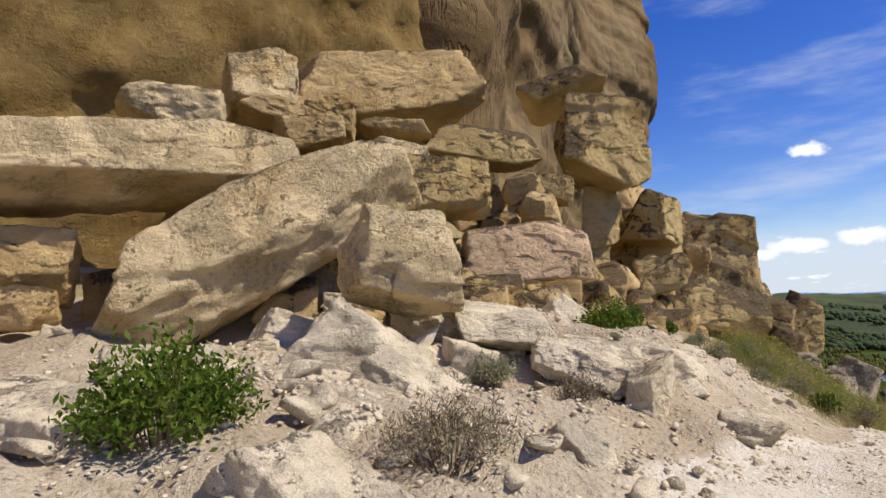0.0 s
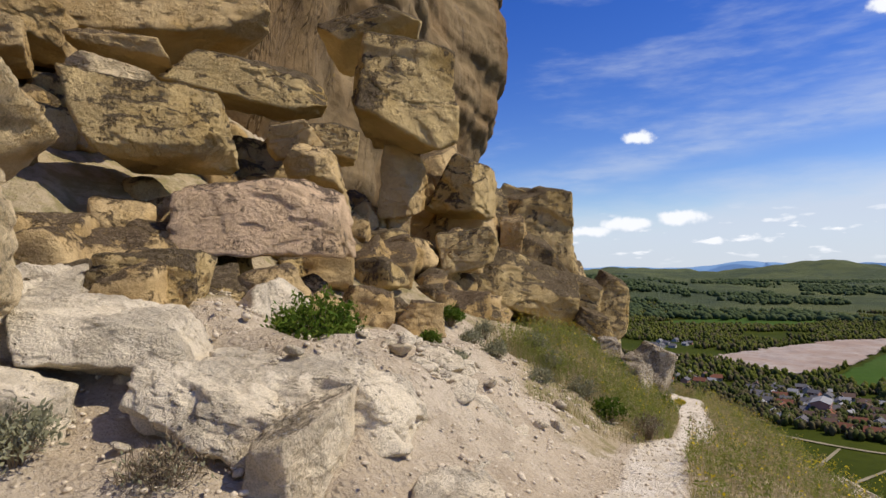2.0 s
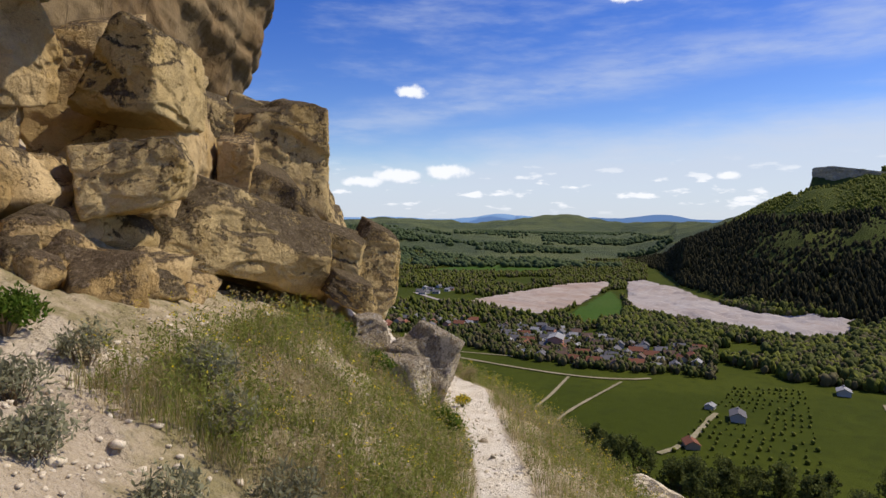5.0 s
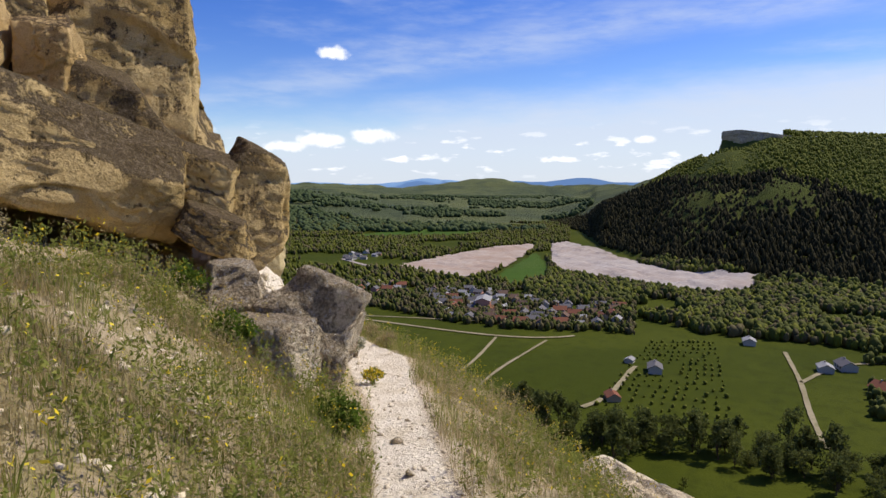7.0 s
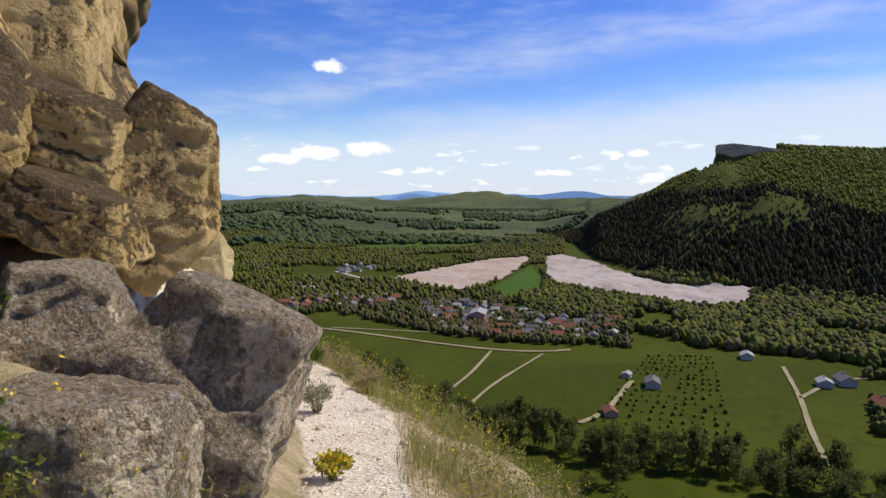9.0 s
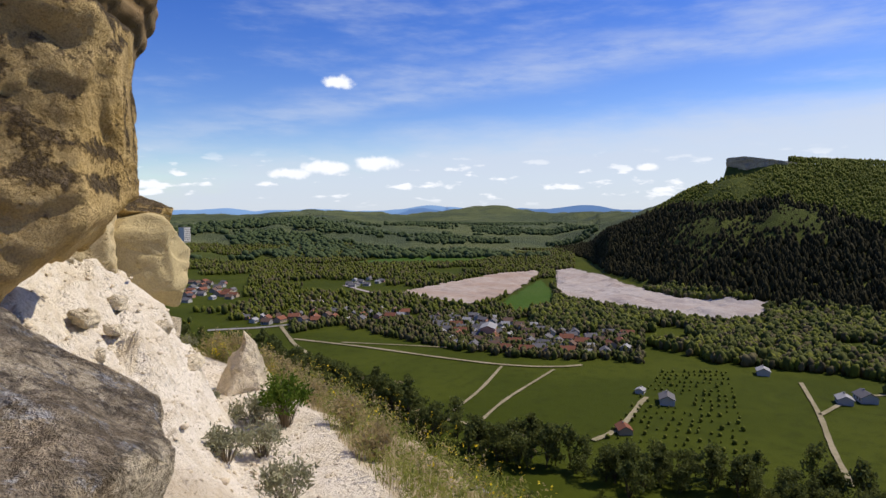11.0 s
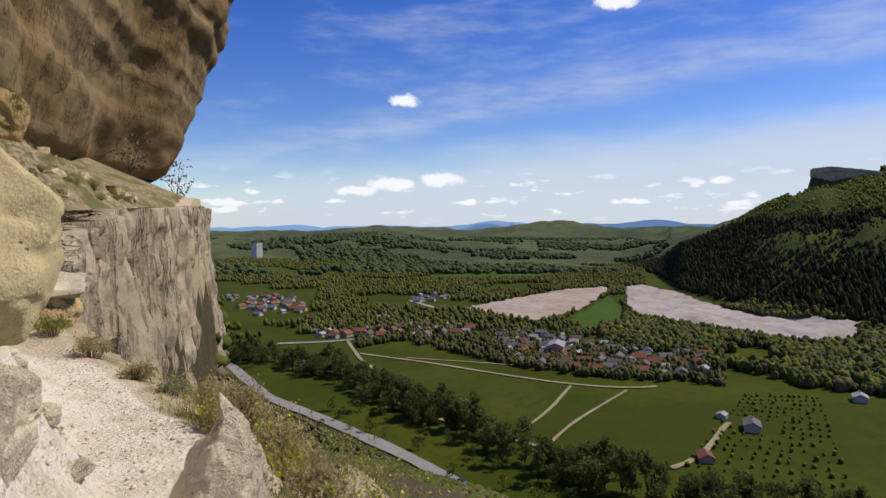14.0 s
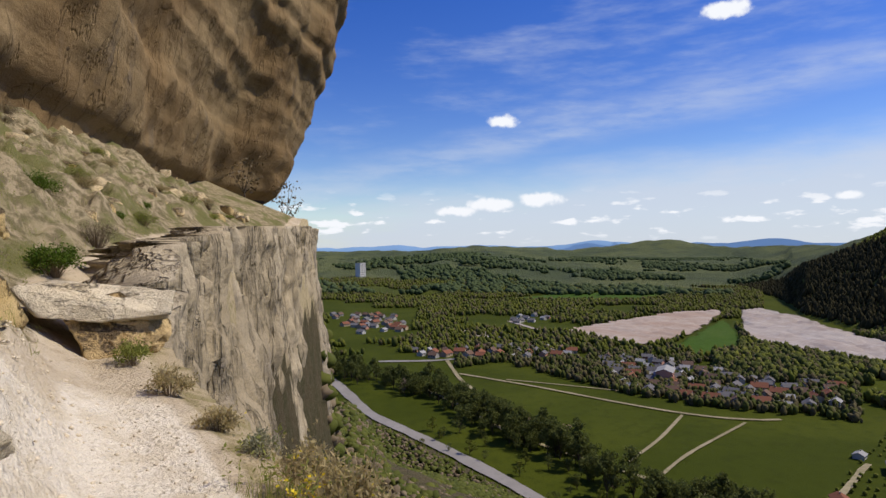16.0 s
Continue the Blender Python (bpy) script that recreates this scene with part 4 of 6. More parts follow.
shrub((-1.12, 3.61), 1.02, 1, LEAF_BRIGHT, 0.75, "bushy green shrub with woody stems in pale scree")
shrub((0.46, 3.63), 0.88, 2, TWIG, 0.6, "dry grey-brown tangled shrub in the scree")
shrub((1.21, 6.00), 0.52, 3, LEAF_SAGE, 0.6, "small grey-green shrub in the scree")
shrub((3.04, 7.40), 0.83, 4, LEAF_BRIGHT, 0.7, "bright green shrub beside a limestone block")
shrub((1.96, 5.62), 0.41, 5, TWIG, 0.7, "small dry shrub in the scree")
shrub((0.67, 5.41), 0.52, 6, LEAF_SAGE, 0.4, "low grey-green mat of herbs")
shrub((3.22, 6.29), 0.28, 7, LEAF_SAGE, 0.7, "small sage tuft on the bank")
shrub((6.01, 11.00), 0.42, 8, LEAF_SAGE, 0.8, "sage tuft on the bank")
shrub((6.50, 11.64), 0.41, 9, LEAF_SAGE, 0.8, "sage tuft on the bank")
shrub((5.97, 10.09), 0.43, 10, LEAF_SAGE, 0.8, "sage tuft beside a faint track")
shrub((6.08, 12.14), 0.56, 11, LEAF_BRIGHT, 0.6, "green herb clump below the rocks")
shrub((7.29, 11.29), 0.49, 12, LEAF_SAGE, 0.8, "sage tuft beside a faint track")
shrub((6.51, 9.74), 0.38, 13, LEAF_SAGE, 0.8, "sage tuft in pale dust")
shrub((7.21, 10.66), 0.45, 14, LEAF_SAGE, 0.8, "sage tuft in pale dust")
shrub((7.26, 9.92), 0.48, 15, LEAF_SAGE, 0.8, "sage tuft at the grass edge")
shrub((7.38, 9.39), 0.51, 16, LEAF_BRIGHT, 0.7, "green herb clump at the grass edge")
shrub((7.66, 8.92), 0.44, 17, TWIG, 0.7, "dry tuft at the grass edge")
shrub((4.95, 9.05), 0.32, 18, LEAF_SAGE, 0.6, "low sage tuft in the scree")
shrub((4.23, 8.53), 0.29, 19, LEAF_SAGE, 0.6, "sage tuft in the scree")
shrub((4.15, 7.78), 0.29, 20, TWIG, 0.7, "dry tuft in the scree")
shrub((5.06, 10.28), 0.30, 21, LEAF_BRIGHT, 0.6, "small green herb in the scree")
shrub((10.89, 15.11), 0.45, 22, LEAF_BRIGHT, 0.9, "tall green herbs below a boulder")
shrub((11.02, 12.62), 0.46, 23, LEAF_BRIGHT, 0.9, "green herbs beside the footpath")
shrub((10.54, 13.64), 0.52, 24, LEAF_BRIGHT, 0.8, "green herbs among dry grass")
shrub((15.62, 18.34), 0.53, 25, LEAF_BRIGHT, 1.1, "green shrub beside the footpath")
shrub((14.27, 16.26), 0.38, 26, LEAF_SAGE, 0.9, "grey sage tuft beside the footpath")
shrub((14.92, 17.63), 0.38, 27, LEAF_SAGE, 0.9, "grey sage tuft below a boulder")
shrub((13.03, 14.43), 0.24, 28, PETAL, 0.7, "yellow-flowered herb beside the footpath")
shrub((14.47, 17.44), 0.41, 29, LEAF_SAGE, 0.7, "low sage tuft beside a green shrub")
shrub((13.96, 17.21), 0.10, 30, LEAF_SAGE, 0.6, "tiny tuft in pale dust")
shrub((15.53, 18.78), 0.54, 31, LEAF_SAGE, 0.6, "sage tuft beside the footpath")
shrub((17.0, 20.9), 0.36, 32, PETAL, 0.8, "yellow-flowered herb at the path's edge")
shrub((15.27, 19.18), 0.12, 33, LEAF_SAGE, 0.6, "tiny tuft in pale dust")
shrub((16.71, 25.48), 0.47, 34, GRASS_DRY, 0.8, "tuft of grass on the ledge")
shrub((16.93, 24.33), 0.40, 35, GRASS_DRY, 0.7, "tuft of grass on the ledge")
shrub((17.15, 23.71), 0.33, 36, LEAF_SAGE, 0.8, "grey tuft at the edge of the drop")
shrub((17.05, 22.3), 0.34, 37, PETAL, 0.9, "yellow-flowered herb at the edge of the drop")
shrub((16.50, 26.74), 0.40, 38, GRASS_GREEN, 0.9, "tall weed beside the bank's shaded undercut")
shrub((15.76, 32.28), 1.06, 39, LEAF_BRIGHT, 0.6, "green shrub on the rocky terrace")
shrub((16.70, 36.43), 1.14, 40, TWIG, 0.7, "dry shrub on the rocky terrace")
shrub((15.36, 39.02), 1.41, 41, LEAF_BRIGHT, 0.5, "green shrub on the rocky terrace")
shrub((18.60, 43.89), 1.26, 42, GRASS_GREEN, 0.5, "herb clump on the terrace")
shrub((22.33, 55.88), 1.61, 43, GRASS_GREEN, 0.6, "herb clump on the terrace")
shrub((16.49, 44.90), 1.45, 44, GRASS_GREEN, 0.6, "herb clump on the terrace")

for x, y, w, k in ((17.05, 21.1, 0.55, 50), (17.1, 21.9, 0.60, 51), (16.9, 20.2, 0.45, 52), (17.2, 22.8, 0.5, 53), (16.6, 19.2, 0.45, 54), (16.1, 17.9, 0.40, 55), (15.6, 16.9, 0.42, 56)):
    shrub((x, y), w, k, GRASS_DRY, 1.0, "tall tuft of dry grass at the drop's edge")


def near_points(rng, n, s_range, d_range):
    """Random places by distance along the path and from it."""
    s, d = rng.uniform(*s_range, n), rng.uniform(*d_range, n)
    i = np.clip(np.searchsorted(ARC, s) - 1, 0, len(SEG) - 1)
    u = (LINE[i + 1, :2] - LINE[i, :2]) / SEG[i][:, None]
    p = LINE[i, :2] + u * (s - ARC[i])[:, None] + np.stack([-u[:, 1], u[:, 0]], -1) * d[:, None]
    return p[:, 0], p[:, 1], s, d


def meadow_grass(name, mat, n, areas, tall, seed, label, thick=0.004):
    """Single bent blades, thicker in tufts; too many to count."""
    rng = np.random.default_rng(seed)
    vs, fs = [], []
    for share, s_range, d_range in areas:
        x, y, s, d = near_points(rng, int(n * share), s_range, d_range)
        tuft = fbm(np.stack([x, y, np.zeros_like(x)], -1), 1.1, 2, seed)
        keep = tuft + rng.uniform(-0.25, 0.25, len(x)) > 0.09
        x, y = x[keep], y[keep]
        s2, d2, _ = along(x, y)
        p = np.stack([x, y, ground(x, y)], -1)
        p[:, 2] += roughness(p, s2, d2) - 0.02
        m = len(p)
        h = tall * rng.uniform(0.35, 1.0, m) * (0.6 + 0.5 * np.clip(tuft[keep] + 0.5, 0, 1.2))
        a = rng.uniform(0, 2 * np.pi, m)
        side = np.stack([np.cos(a), np.sin(a), np.zeros(m)], -1) * (thick * rng.uniform(0.6, 1.4, m))[:, None]
        lean = rng.normal(0, 0.22, (m, 3)) * h[:, None]
        lean[:, 2] = 0
        mid = p + lean * 0.35 + np.stack([0 * h, 0 * h, h * 0.55], -1)
        top = p + lean + np.stack([0 * h, 0 * h, h], -1)
        k = sum(len(q) for q in vs)
        q = np.stack([p - side, p + side, mid - side * 0.8, mid + side * 0.8, top], 1).reshape(-1, 3)
        vs.append(q)
        i = k + 5 * np.arange(m)
        fs += [np.stack([i, i + 1, i + 3], -1), np.stack([i, i + 3, i + 2], -1), np.stack([i + 2, i + 3, i + 4], -1)]
    return tagged(new(name, tris_mesh(name, np.concatenate(vs), np.concatenate(fs), mat)), label, "grass", kind="stuff")


RIGHT, RIGHT_FAR, LEFT = (0.46, (4.5, 20.0), (-3.4, -0.30)), (0.16, (19.5, 29), (-2.4, -0.45)), (0.29, (12.0, 17.7), (0.30, 2.9))
BANK, TERRACE = (0.045, (10.5, 13.0), (0.30, 1.5)), (0.16, (30.5, 60), (0.6, 10))
meadow_grass("dry_grass", GRASS_DRY, 90000, (RIGHT, RIGHT_FAR, LEFT, BANK, TERRACE), 0.26, 3, "dry tan grass covering the slope beside the footpath", 0.0022)
meadow_grass("green_grass", GRASS_GREEN, 60000, (RIGHT, RIGHT_FAR, LEFT, BANK, TERRACE), 0.28, 4, "green herbs and grass on the slope beside the footpath", 0.0026)


def weeds(name, mat, n, areas, tall, seed, label, leaf=0.022):
    """Thin upright herbs, each a bent stem set with small leaves and a tuft of seeds or buds at its head."""
    rng = np.random.default_rng(seed)
    vs, fs, k = [], [], 0
    for share, s_range, d_range in areas:
        x, y, _, _ = near_points(rng, int(n * share), s_range, d_range)
        tuft = fbm(np.stack([x, y, np.zeros_like(x)], -1), 0.9, 3, seed + 2)
        keep = tuft + rng.uniform(-0.3, 0.3, len(x)) > 0.05
        x, y = x[keep], y[keep]
        s2, d2, _ = along(x, y)
        p = np.stack([x, y, ground(x, y)], -1)
        p[:, 2] += roughness(p, s2, d2) - 0.02
        m, q = len(p), 14
        h = tall * rng.uniform(0.45, 1.15, m)
        lean = rng.normal(0, 0.16, (m, 3)) * h[:, None]
        lean[:, 2] = 0
        top = p + lean + np.stack([0 * h, 0 * h, h], -1)
        a = rng.uniform(0, 6.28, m)
        side = np.stack([np.cos(a), np.sin(a), 0 * a], -1) * 0.0022
        vs.append(np.stack([p - side, p + side, top], 1).reshape(-1, 3))
        fs.append(k + np.arange(3 * m).reshape(-1, 3))
        k += 3 * m
        t = np.where(np.arange(q) < 8, rng.uniform(0.15, 0.85, (m, q)), rng.uniform(0.86, 1.02, (m, q)))[..., None]
        c = p[:, None] + (top - p)[:, None] * t + rng.normal(0, 0.006, (m, q, 3))
        e = rng.normal(0, 1, (m, q, 3)) + np.array([0, 0, 0.6])
        e /= np.linalg.norm(e, axis=2, keepdims=True)
        g = np.cross(e, rng.normal(0, 1, (m, q, 3)))
        g /= np.linalg.norm(g, axis=2, keepdims=True) + 1e-9
        r = leaf * rng.uniform(0.5, 1.3, (m, q, 1))
        vs.append(np.stack([c, c + e * r + g * r * 0.30, c + e * r * 1.9, c + e * r - g * r * 0.30], 2).reshape(-1, 3))
        i = k + 4 * np.arange(m * q)
        fs += [np.stack([i, i + 1, i + 2], -1), np.stack([i, i + 2, i + 3], -1)]
        k += 4 * m * q
    return tagged(new(name, tris_mesh(name, np.concatenate(vs), np.concatenate(fs), mat)), label, "weeds", kind="stuff")


weeds("dry_weeds", GRASS_DRY, 9000, (RIGHT, RIGHT_FAR, LEFT, BANK), 0.44, 33, "thin dry weeds with seed heads beside the footpath", 0.016)
weeds("green_weeds", GRASS_GREEN, 11000, (RIGHT, RIGHT_FAR, LEFT, BANK, (0.10, (30.5, 50), (0.5, 8))), 0.40, 34, "leafy yellow-green weeds on the slope beside the footpath")


def flower_heads(n, seed):
    rng = np.random.default_rng(seed)
    vs, fs = [], []
    for share, s_range, d_range in (RIGHT, LEFT, RIGHT_FAR):
        x, y, s, d = near_points(rng, int(n * share), s_range, d_range)
        z = ground(x, y)
        for px, py, pz in zip(x, y, z):
            c = np.array([px, py, pz + rng.uniform(0.28, 0.58)])
            for _ in range(4):
                e, g = rng.normal(0, 0.007, 3), rng.normal(0, 0.007, 3)
                q = c + rng.normal(0, 0.018, 3)
                k = len(vs)
                vs += [q, q + e, q + e + g, q + g]
                fs += [(k, k + 1, k + 2), (k, k + 2, k + 3)]
    tagged(new("yellow_flowers", tris_mesh("yellow_flowers", vs, fs, PETAL)), "small yellow flowers scattered through the slope's grass", "flowers", kind="stuff")


flower_heads(1500, 9)


def terrace_plants():
    rng = np.random.default_rng(61)
    x, y, s, d = near_points(rng, 64, (31.5, 70), (1.2, 12))
    for k in range(64):
        leaf = (LEAF_BRIGHT, TWIG, GRASS_GREEN, GRASS_DRY)[k % 4]
        word = ("green shrub", "dry brown shrub", "herb clump", "tuft of dry grass")[k % 4]
        shrub((float(x[k]), float(y[k])), rng.uniform(0.35, 1.3), 300 + k, leaf, rng.uniform(0.4, 0.8), word + " growing on the rocky terrace")
    for k in range(110):
        px, py, _, _ = near_points(rng, 1, (31, 78), (1.2, 12))
        r = rng.uniform(0.25, 1.0)
        rock("boulder", (float(px[0]), float(py[0]), float(ground(px, py)[0]) + r * 0.1), (r * 1.4, r, r * 0.8), rng.uniform(0, 360), rng.uniform(-15, 15), 400 + k, ROCK_L if k % 2 else ROCK_W,
             "weathered limestone block lying on the terrace", 3)


terrace_plants()


# ---- loose stones ----
def stone_mesh(seed, level=2):
    rng = np.random.default_rng(seed)
    v, f = ICO[level]
    nrm = rng.normal(0, 1, (11, 3))
    nrm /= np.linalg.norm(nrm, axis=1)[:, None]
    c = np.clip(v @ nrm.T / rng.uniform(0.55, 1.0, 11), 0.001, None)
    r = np.minimum((c ** 14).sum(1) ** (-1 / 14), 1.5)
    return v * r[:, None] * np.array([1, rng.uniform(0.6, 0.9), rng.uniform(0.4, 0.7)]), f


def gravel(name, n, areas, lo, hi, seed, label):
    rng = np.random.default_rng(seed)
    shapes = [stone_mesh(seed + k, 1) for k in range(6)]
    vs, fs, k = [], [], 0
    for share, s_range, d_range in areas:
        x, y, _, _ = near_points(rng, int(n * share), s_range, d_range)
        s2, d2, _ = along(x, y)
        p = np.stack([x, y, ground(x, y)], -1)
        p[:, 2] += roughness(p, s2, d2)
        for q in p:
            v, f = shapes[rng.integers(6)]
            r = lo * (hi / lo) ** (rng.uniform(0, 1) ** 2.2)
            a = rng.uniform(0, 6.28)
            ca, sa = np.cos(a), np.sin(a)
            vs.append(v @ np.array([[ca, sa, 0], [-sa, ca, 0], [0, 0, 1]]) * r + q + np.array([0, 0, r * 0.15]))
            fs.append(f + k)
            k += len(v)
    tagged(new(name, tris_mesh(name, np.concatenate(vs), np.concatenate(fs), GRAVEL)), label, "gravel", kind="stuff")


gravel("gravel", 15000, ((0.17, (-1, 9), (-0.9, 0.9)), (0.10, (9, 31), (-0.4, 0.4)), (0.50, (1, 11.5), (0.6, 5.5)), (0.20, (20.5, 33), (0.3, 3.0))), 0.006, 0.034, 5,
       "pale limestone gravel strewn over path and scree")

gravel("scree", 3400, ((0.5, (1, 11.5), (0.7, 6.0)), (0.2, (-1, 5), (2.0, 7.0)), (0.06, (21, 31), (0.4, 2.2)), (0.3, (11, 18), (0.6, 3.4))), 0.018, 0.058, 25,
       "angular pale limestone rubble lying over the bank")


def bank_lumps():
    """Half-buried lumps of soft limestone that stand out of the crumbling bank."""
    rng = np.random.default_rng(91)
    for k in range(14):
        x, y, s, d = near_points(rng, 1, (21.3, 28.5), (0.55, 1.7))
        r = rng.uniform(0.08, 0.20)
        rock("boulder", (float(x[0]), float(y[0]), float(ground(x, y)[0]) + 0.06), (r * 1.4, r, r * 0.8), rng.uniform(0, 360), rng.uniform(-25, 25), 500 + k, ROCK_B,
             "cream limestone lump half buried in the bank", 4, rough=1.6)


bank_lumps()


def bedrock():
    """Broken ledges of bedrock that stand out of the scree, part buried."""
    rng = np.random.default_rng(131)
    keep = [(-1.12, 3.61), (0.46, 3.63), (3.04, 7.40), (1.21, 6.0)]
    for k in range(64):
        x, y, s, d = near_points(rng, 1, (1.2, 10.5), (1.5, 6.2))
        x, y = float(x[0]), float(y[0])
        if any(math.hypot(x - a, y - b) < 0.75 for a, b in keep):
            continue
        r = rng.uniform(0.30, 0.80) * (1.0 if s[0] < 7 else 0.6)
        z = float(ground(x, y)) + 0.10 * r
        rock("bedrock_ledge", (x, y, z), (r * rng.uniform(1.3, 2.2), r * 1.1, r * rng.uniform(0.45, 0.8)), rng.normal(-25, 30), rng.normal(-12, 8), 600 + k, ROCK_B,
             "broken cream bedrock ledge standing out of the scree", 5, chips=7, rough=1.4, group="bedrock ledges")


bedrock()


def loose_stones():
    rng = np.random.default_rng(12)
    base = []
    for k in range(7):
        v, f = stone_mesh(40 + k, 3)
        v = v + v * (0.06 * fbm(v, 2.2, 3, k))[:, None]
        base.append(tris_mesh("stone", v, f, ROCK_B, False))
    for count, s_range, d_range, lo, hi in ((120, (2, 11), (0.9, 6.0), 0.05, 0.16), (45, (-1, 5), (3.0, 9.0), 0.06, 0.2), (34, (20.5, 32), (0.4, 2.6), 0.02, 0.07), (28, (7, 22), (-0.7, 0.7), 0.03, 0.07)):
        x, y, _, _ = near_points(rng, count, s_range, d_range)
        s2, d2, _ = along(x, y)
        p = np.stack([x, y, ground(x, y)], -1)
        p[:, 2] += roughness(p, s2, d2)
        for q in p:
            ob = new("stone", base[rng.integers(7)])
            r = rng.uniform(lo, hi)
            ob.matrix_world = pose(q[0], q[1], q[2] + r * 0.2, rng.uniform(-20, 20), rng.uniform(-20, 20), rng.uniform(0, 360)) @ Matrix.Diagonal((r, r, r, 1))
            tagged(ob, "loose angular pale limestone stone on the slope", "stone", "loose stones")


loose_stones()


def rubble():
    """Middle-sized blocks wedged between the large ones of the rockfall."""
    rng = np.random.default_rng(77)
    for k in range(190):
        x, y, _, _ = near_points(rng, 1, (6, 19), (4.0, 10.0))
        r = rng.uniform(0.3, 0.95)
        z = float(ground(x, y)[0]) + r * 0.15
        rock("boulder", (float(x[0]), float(y[0]), z), (r * 1.3, r, r * 0.9), rng.uniform(0, 360), rng.uniform(-25, 25), 200 + k, ROCK_O if rng.random() < 0.6 else ROCK_L,
             "ochre limestone block wedged in the rubble", 4)


rubble()
rock("overhanging_rock", (13.85, 19.72, -1.50), (1.75, 1.50, 1.85), -32, -6, 63, ROCK_T, "large tan overhanging boulder with a dark pitted flank", chips=16, taper=0.2)
rock("overhanging_rock", (14.87, 20.05, -2.12), (1.30, 1.15, 1.05), -14, -6, 62, ROCK_Y, "rounded pale yellow overhanging rock", chips=26, rough=0.5)
rock("boulder", (14.85, 20.3, -1.55), (1.15, 0.95, 0.34), -12, -10, 64, ROCK_L, "dark lichened limestone cap on an overhanging rock", chips=24)
rock("outcrop", (14.80, 20.25, -3.10), (1.2, 0.9, 0.65), -15, 5, 308, ROCK_B, "crumbling cream limestone beneath an overhanging rock")
rock("outcrop", (14.2, 20.9, -2.6), (1.9, 1.9, 1.3), -20, 0, 305, ROCK_B, "cream limestone mass beneath overhanging rocks", chips=24)
rock("outcrop", (13.2, 21.2, -0.5), (3.0, 3.2, 3.6), -30, 0, 301, ROCK_L, "ochre limestone outcrop carrying a lichened crag")
rock("outcrop", (11.2, 19.8, 0.0), (3.2, 2.8, 3.0), -20, -6, 302, ROCK_L, "ochre limestone outcrop behind a huge boulder")
# filler rock, added to close the gap under the slabs and keep it dark
rock("outcrop", (-2.2, 11.7, 0.0), (5.6, 2.2, 2.6), 15, 10, 304, ROCK_O, "added ochre filler rock that darkens the gap beneath leaning slabs")
rock("outcrop", (8.2, 19.2, 2.0), (2.4, 2.2, 3.2), -20, 0, 306, ROCK_O, "ochre limestone mass between hanging boulder and crag")
rock("path_boulder", (11.05, 13.75, -2.35), (1.2, 0.8, 0.75), -30, -8, 307, ROCK_G, "low grey lichened block at a larger boulder's foot")
rock("outcrop", (9.0, 18.6, 0.4), (3.2, 2.8, 3.0), -25, 5, 303, ROCK_O, "ochre limestone outcrop in the rubble")


# ---- the valley ----
def inside(poly, x, y):
    c = np.zeros(x.shape, bool)
    for (x0, y0), (x1, y1) in zip(poly, poly[1:] + poly[:1]):
        cut = ((y0 > y) != (y1 > y)) & (x < (x1 - x0) * (y - y0) / (y1 - y0 + 1e-9) + x0)
        c ^= cut
    return c


def field(name, poly, mat, label, cell=3.0, lift=0.5, relief=0.0):
    """A field draped on the valley floor."""
    xs, ys = np.array([p[0] for p in poly]), np.array([p[1] for p in poly])
    gx, gy = np.meshgrid(np.arange(xs.min(), xs.max() + cell, cell), np.arange(ys.min(), ys.max() + cell, cell))
    wob = fbm(np.stack([gx.ravel(), gy.ravel(), gx.ravel() * 0], -1), 0.05, 3, 6).reshape(gx.shape) * 7
    ok = inside(poly, gx + wob, gy + wob)
    z = ground(gx, gy) + lift
    if relief:
        t = fbm(np.stack([gx.ravel(), gy.ravel(), gx.ravel() * 0], -1), 0.025, 3, 16).reshape(gx.shape)
        z = z + relief * (np.abs(t) * 2.2 + 0.35 * np.tanh(8 * np.sin(9 * t)) + 0.4)
    n, m = gx.shape
    i = (np.arange(n - 1)[:, None] * m + np.arange(m - 1)[None])
    good = (ok[:-1, :-1] & ok[1:, :-1] & ok[:-1, 1:] & ok[1:, 1:])
    i = i[good]
    tris = np.concatenate([np.stack([i, i + 1, i + m + 1], -1), np.stack([i, i + m + 1, i + m], -1)])
    return tagged(new(name, tris_mesh(name, np.stack([gx, gy, z], -1).reshape(-1, 3), tris, mat, True)), label, "field", kind="structure")


def ribbon(name, pts, width, mat, label, lift=0.45):
    pts = np.array(pts, float)
    seg = np.hypot(*(pts[1:] - pts[:-1]).T)
    arc = np.concatenate([[0], np.cumsum(seg)])
    q = np.linspace(0, arc[-1], max(8, int(arc[-1] / 4)))
    x, y = np.interp(q, arc, pts[:, 0]), np.interp(q, arc, pts[:, 1])
    if len(q) > 12:
        k = np.ones(7) / 7
        x[3:-3], y[3:-3] = np.convolve(x, k, "valid"), np.convolve(y, k, "valid")
    tx, ty = np.gradient(x), np.gradient(y)
    ln = np.hypot(tx, ty)
    w = width / 2 * (1 + 0.25 * fbm(np.stack([x, y, x * 0], -1), 0.08, 2, 7))
    a = np.stack([x - ty / ln * w, y + tx / ln * w], -1)
    b = np.stack([x + ty / ln * w, y - tx / ln * w], -1)
    v = np.concatenate([a, b])
    v = np.column_stack([v, ground(v[:, 0], v[:, 1]) + lift])
    n = len(q)
    i = np.arange(n - 1)
    tris = np.concatenate([np.stack([i, i + n, i + n + 1], -1), np.stack([i, i + n + 1, i + 1], -1)])
    return tagged(new(name, tris_mesh(name, v, tris, mat, True)), label, "road", kind="structure")


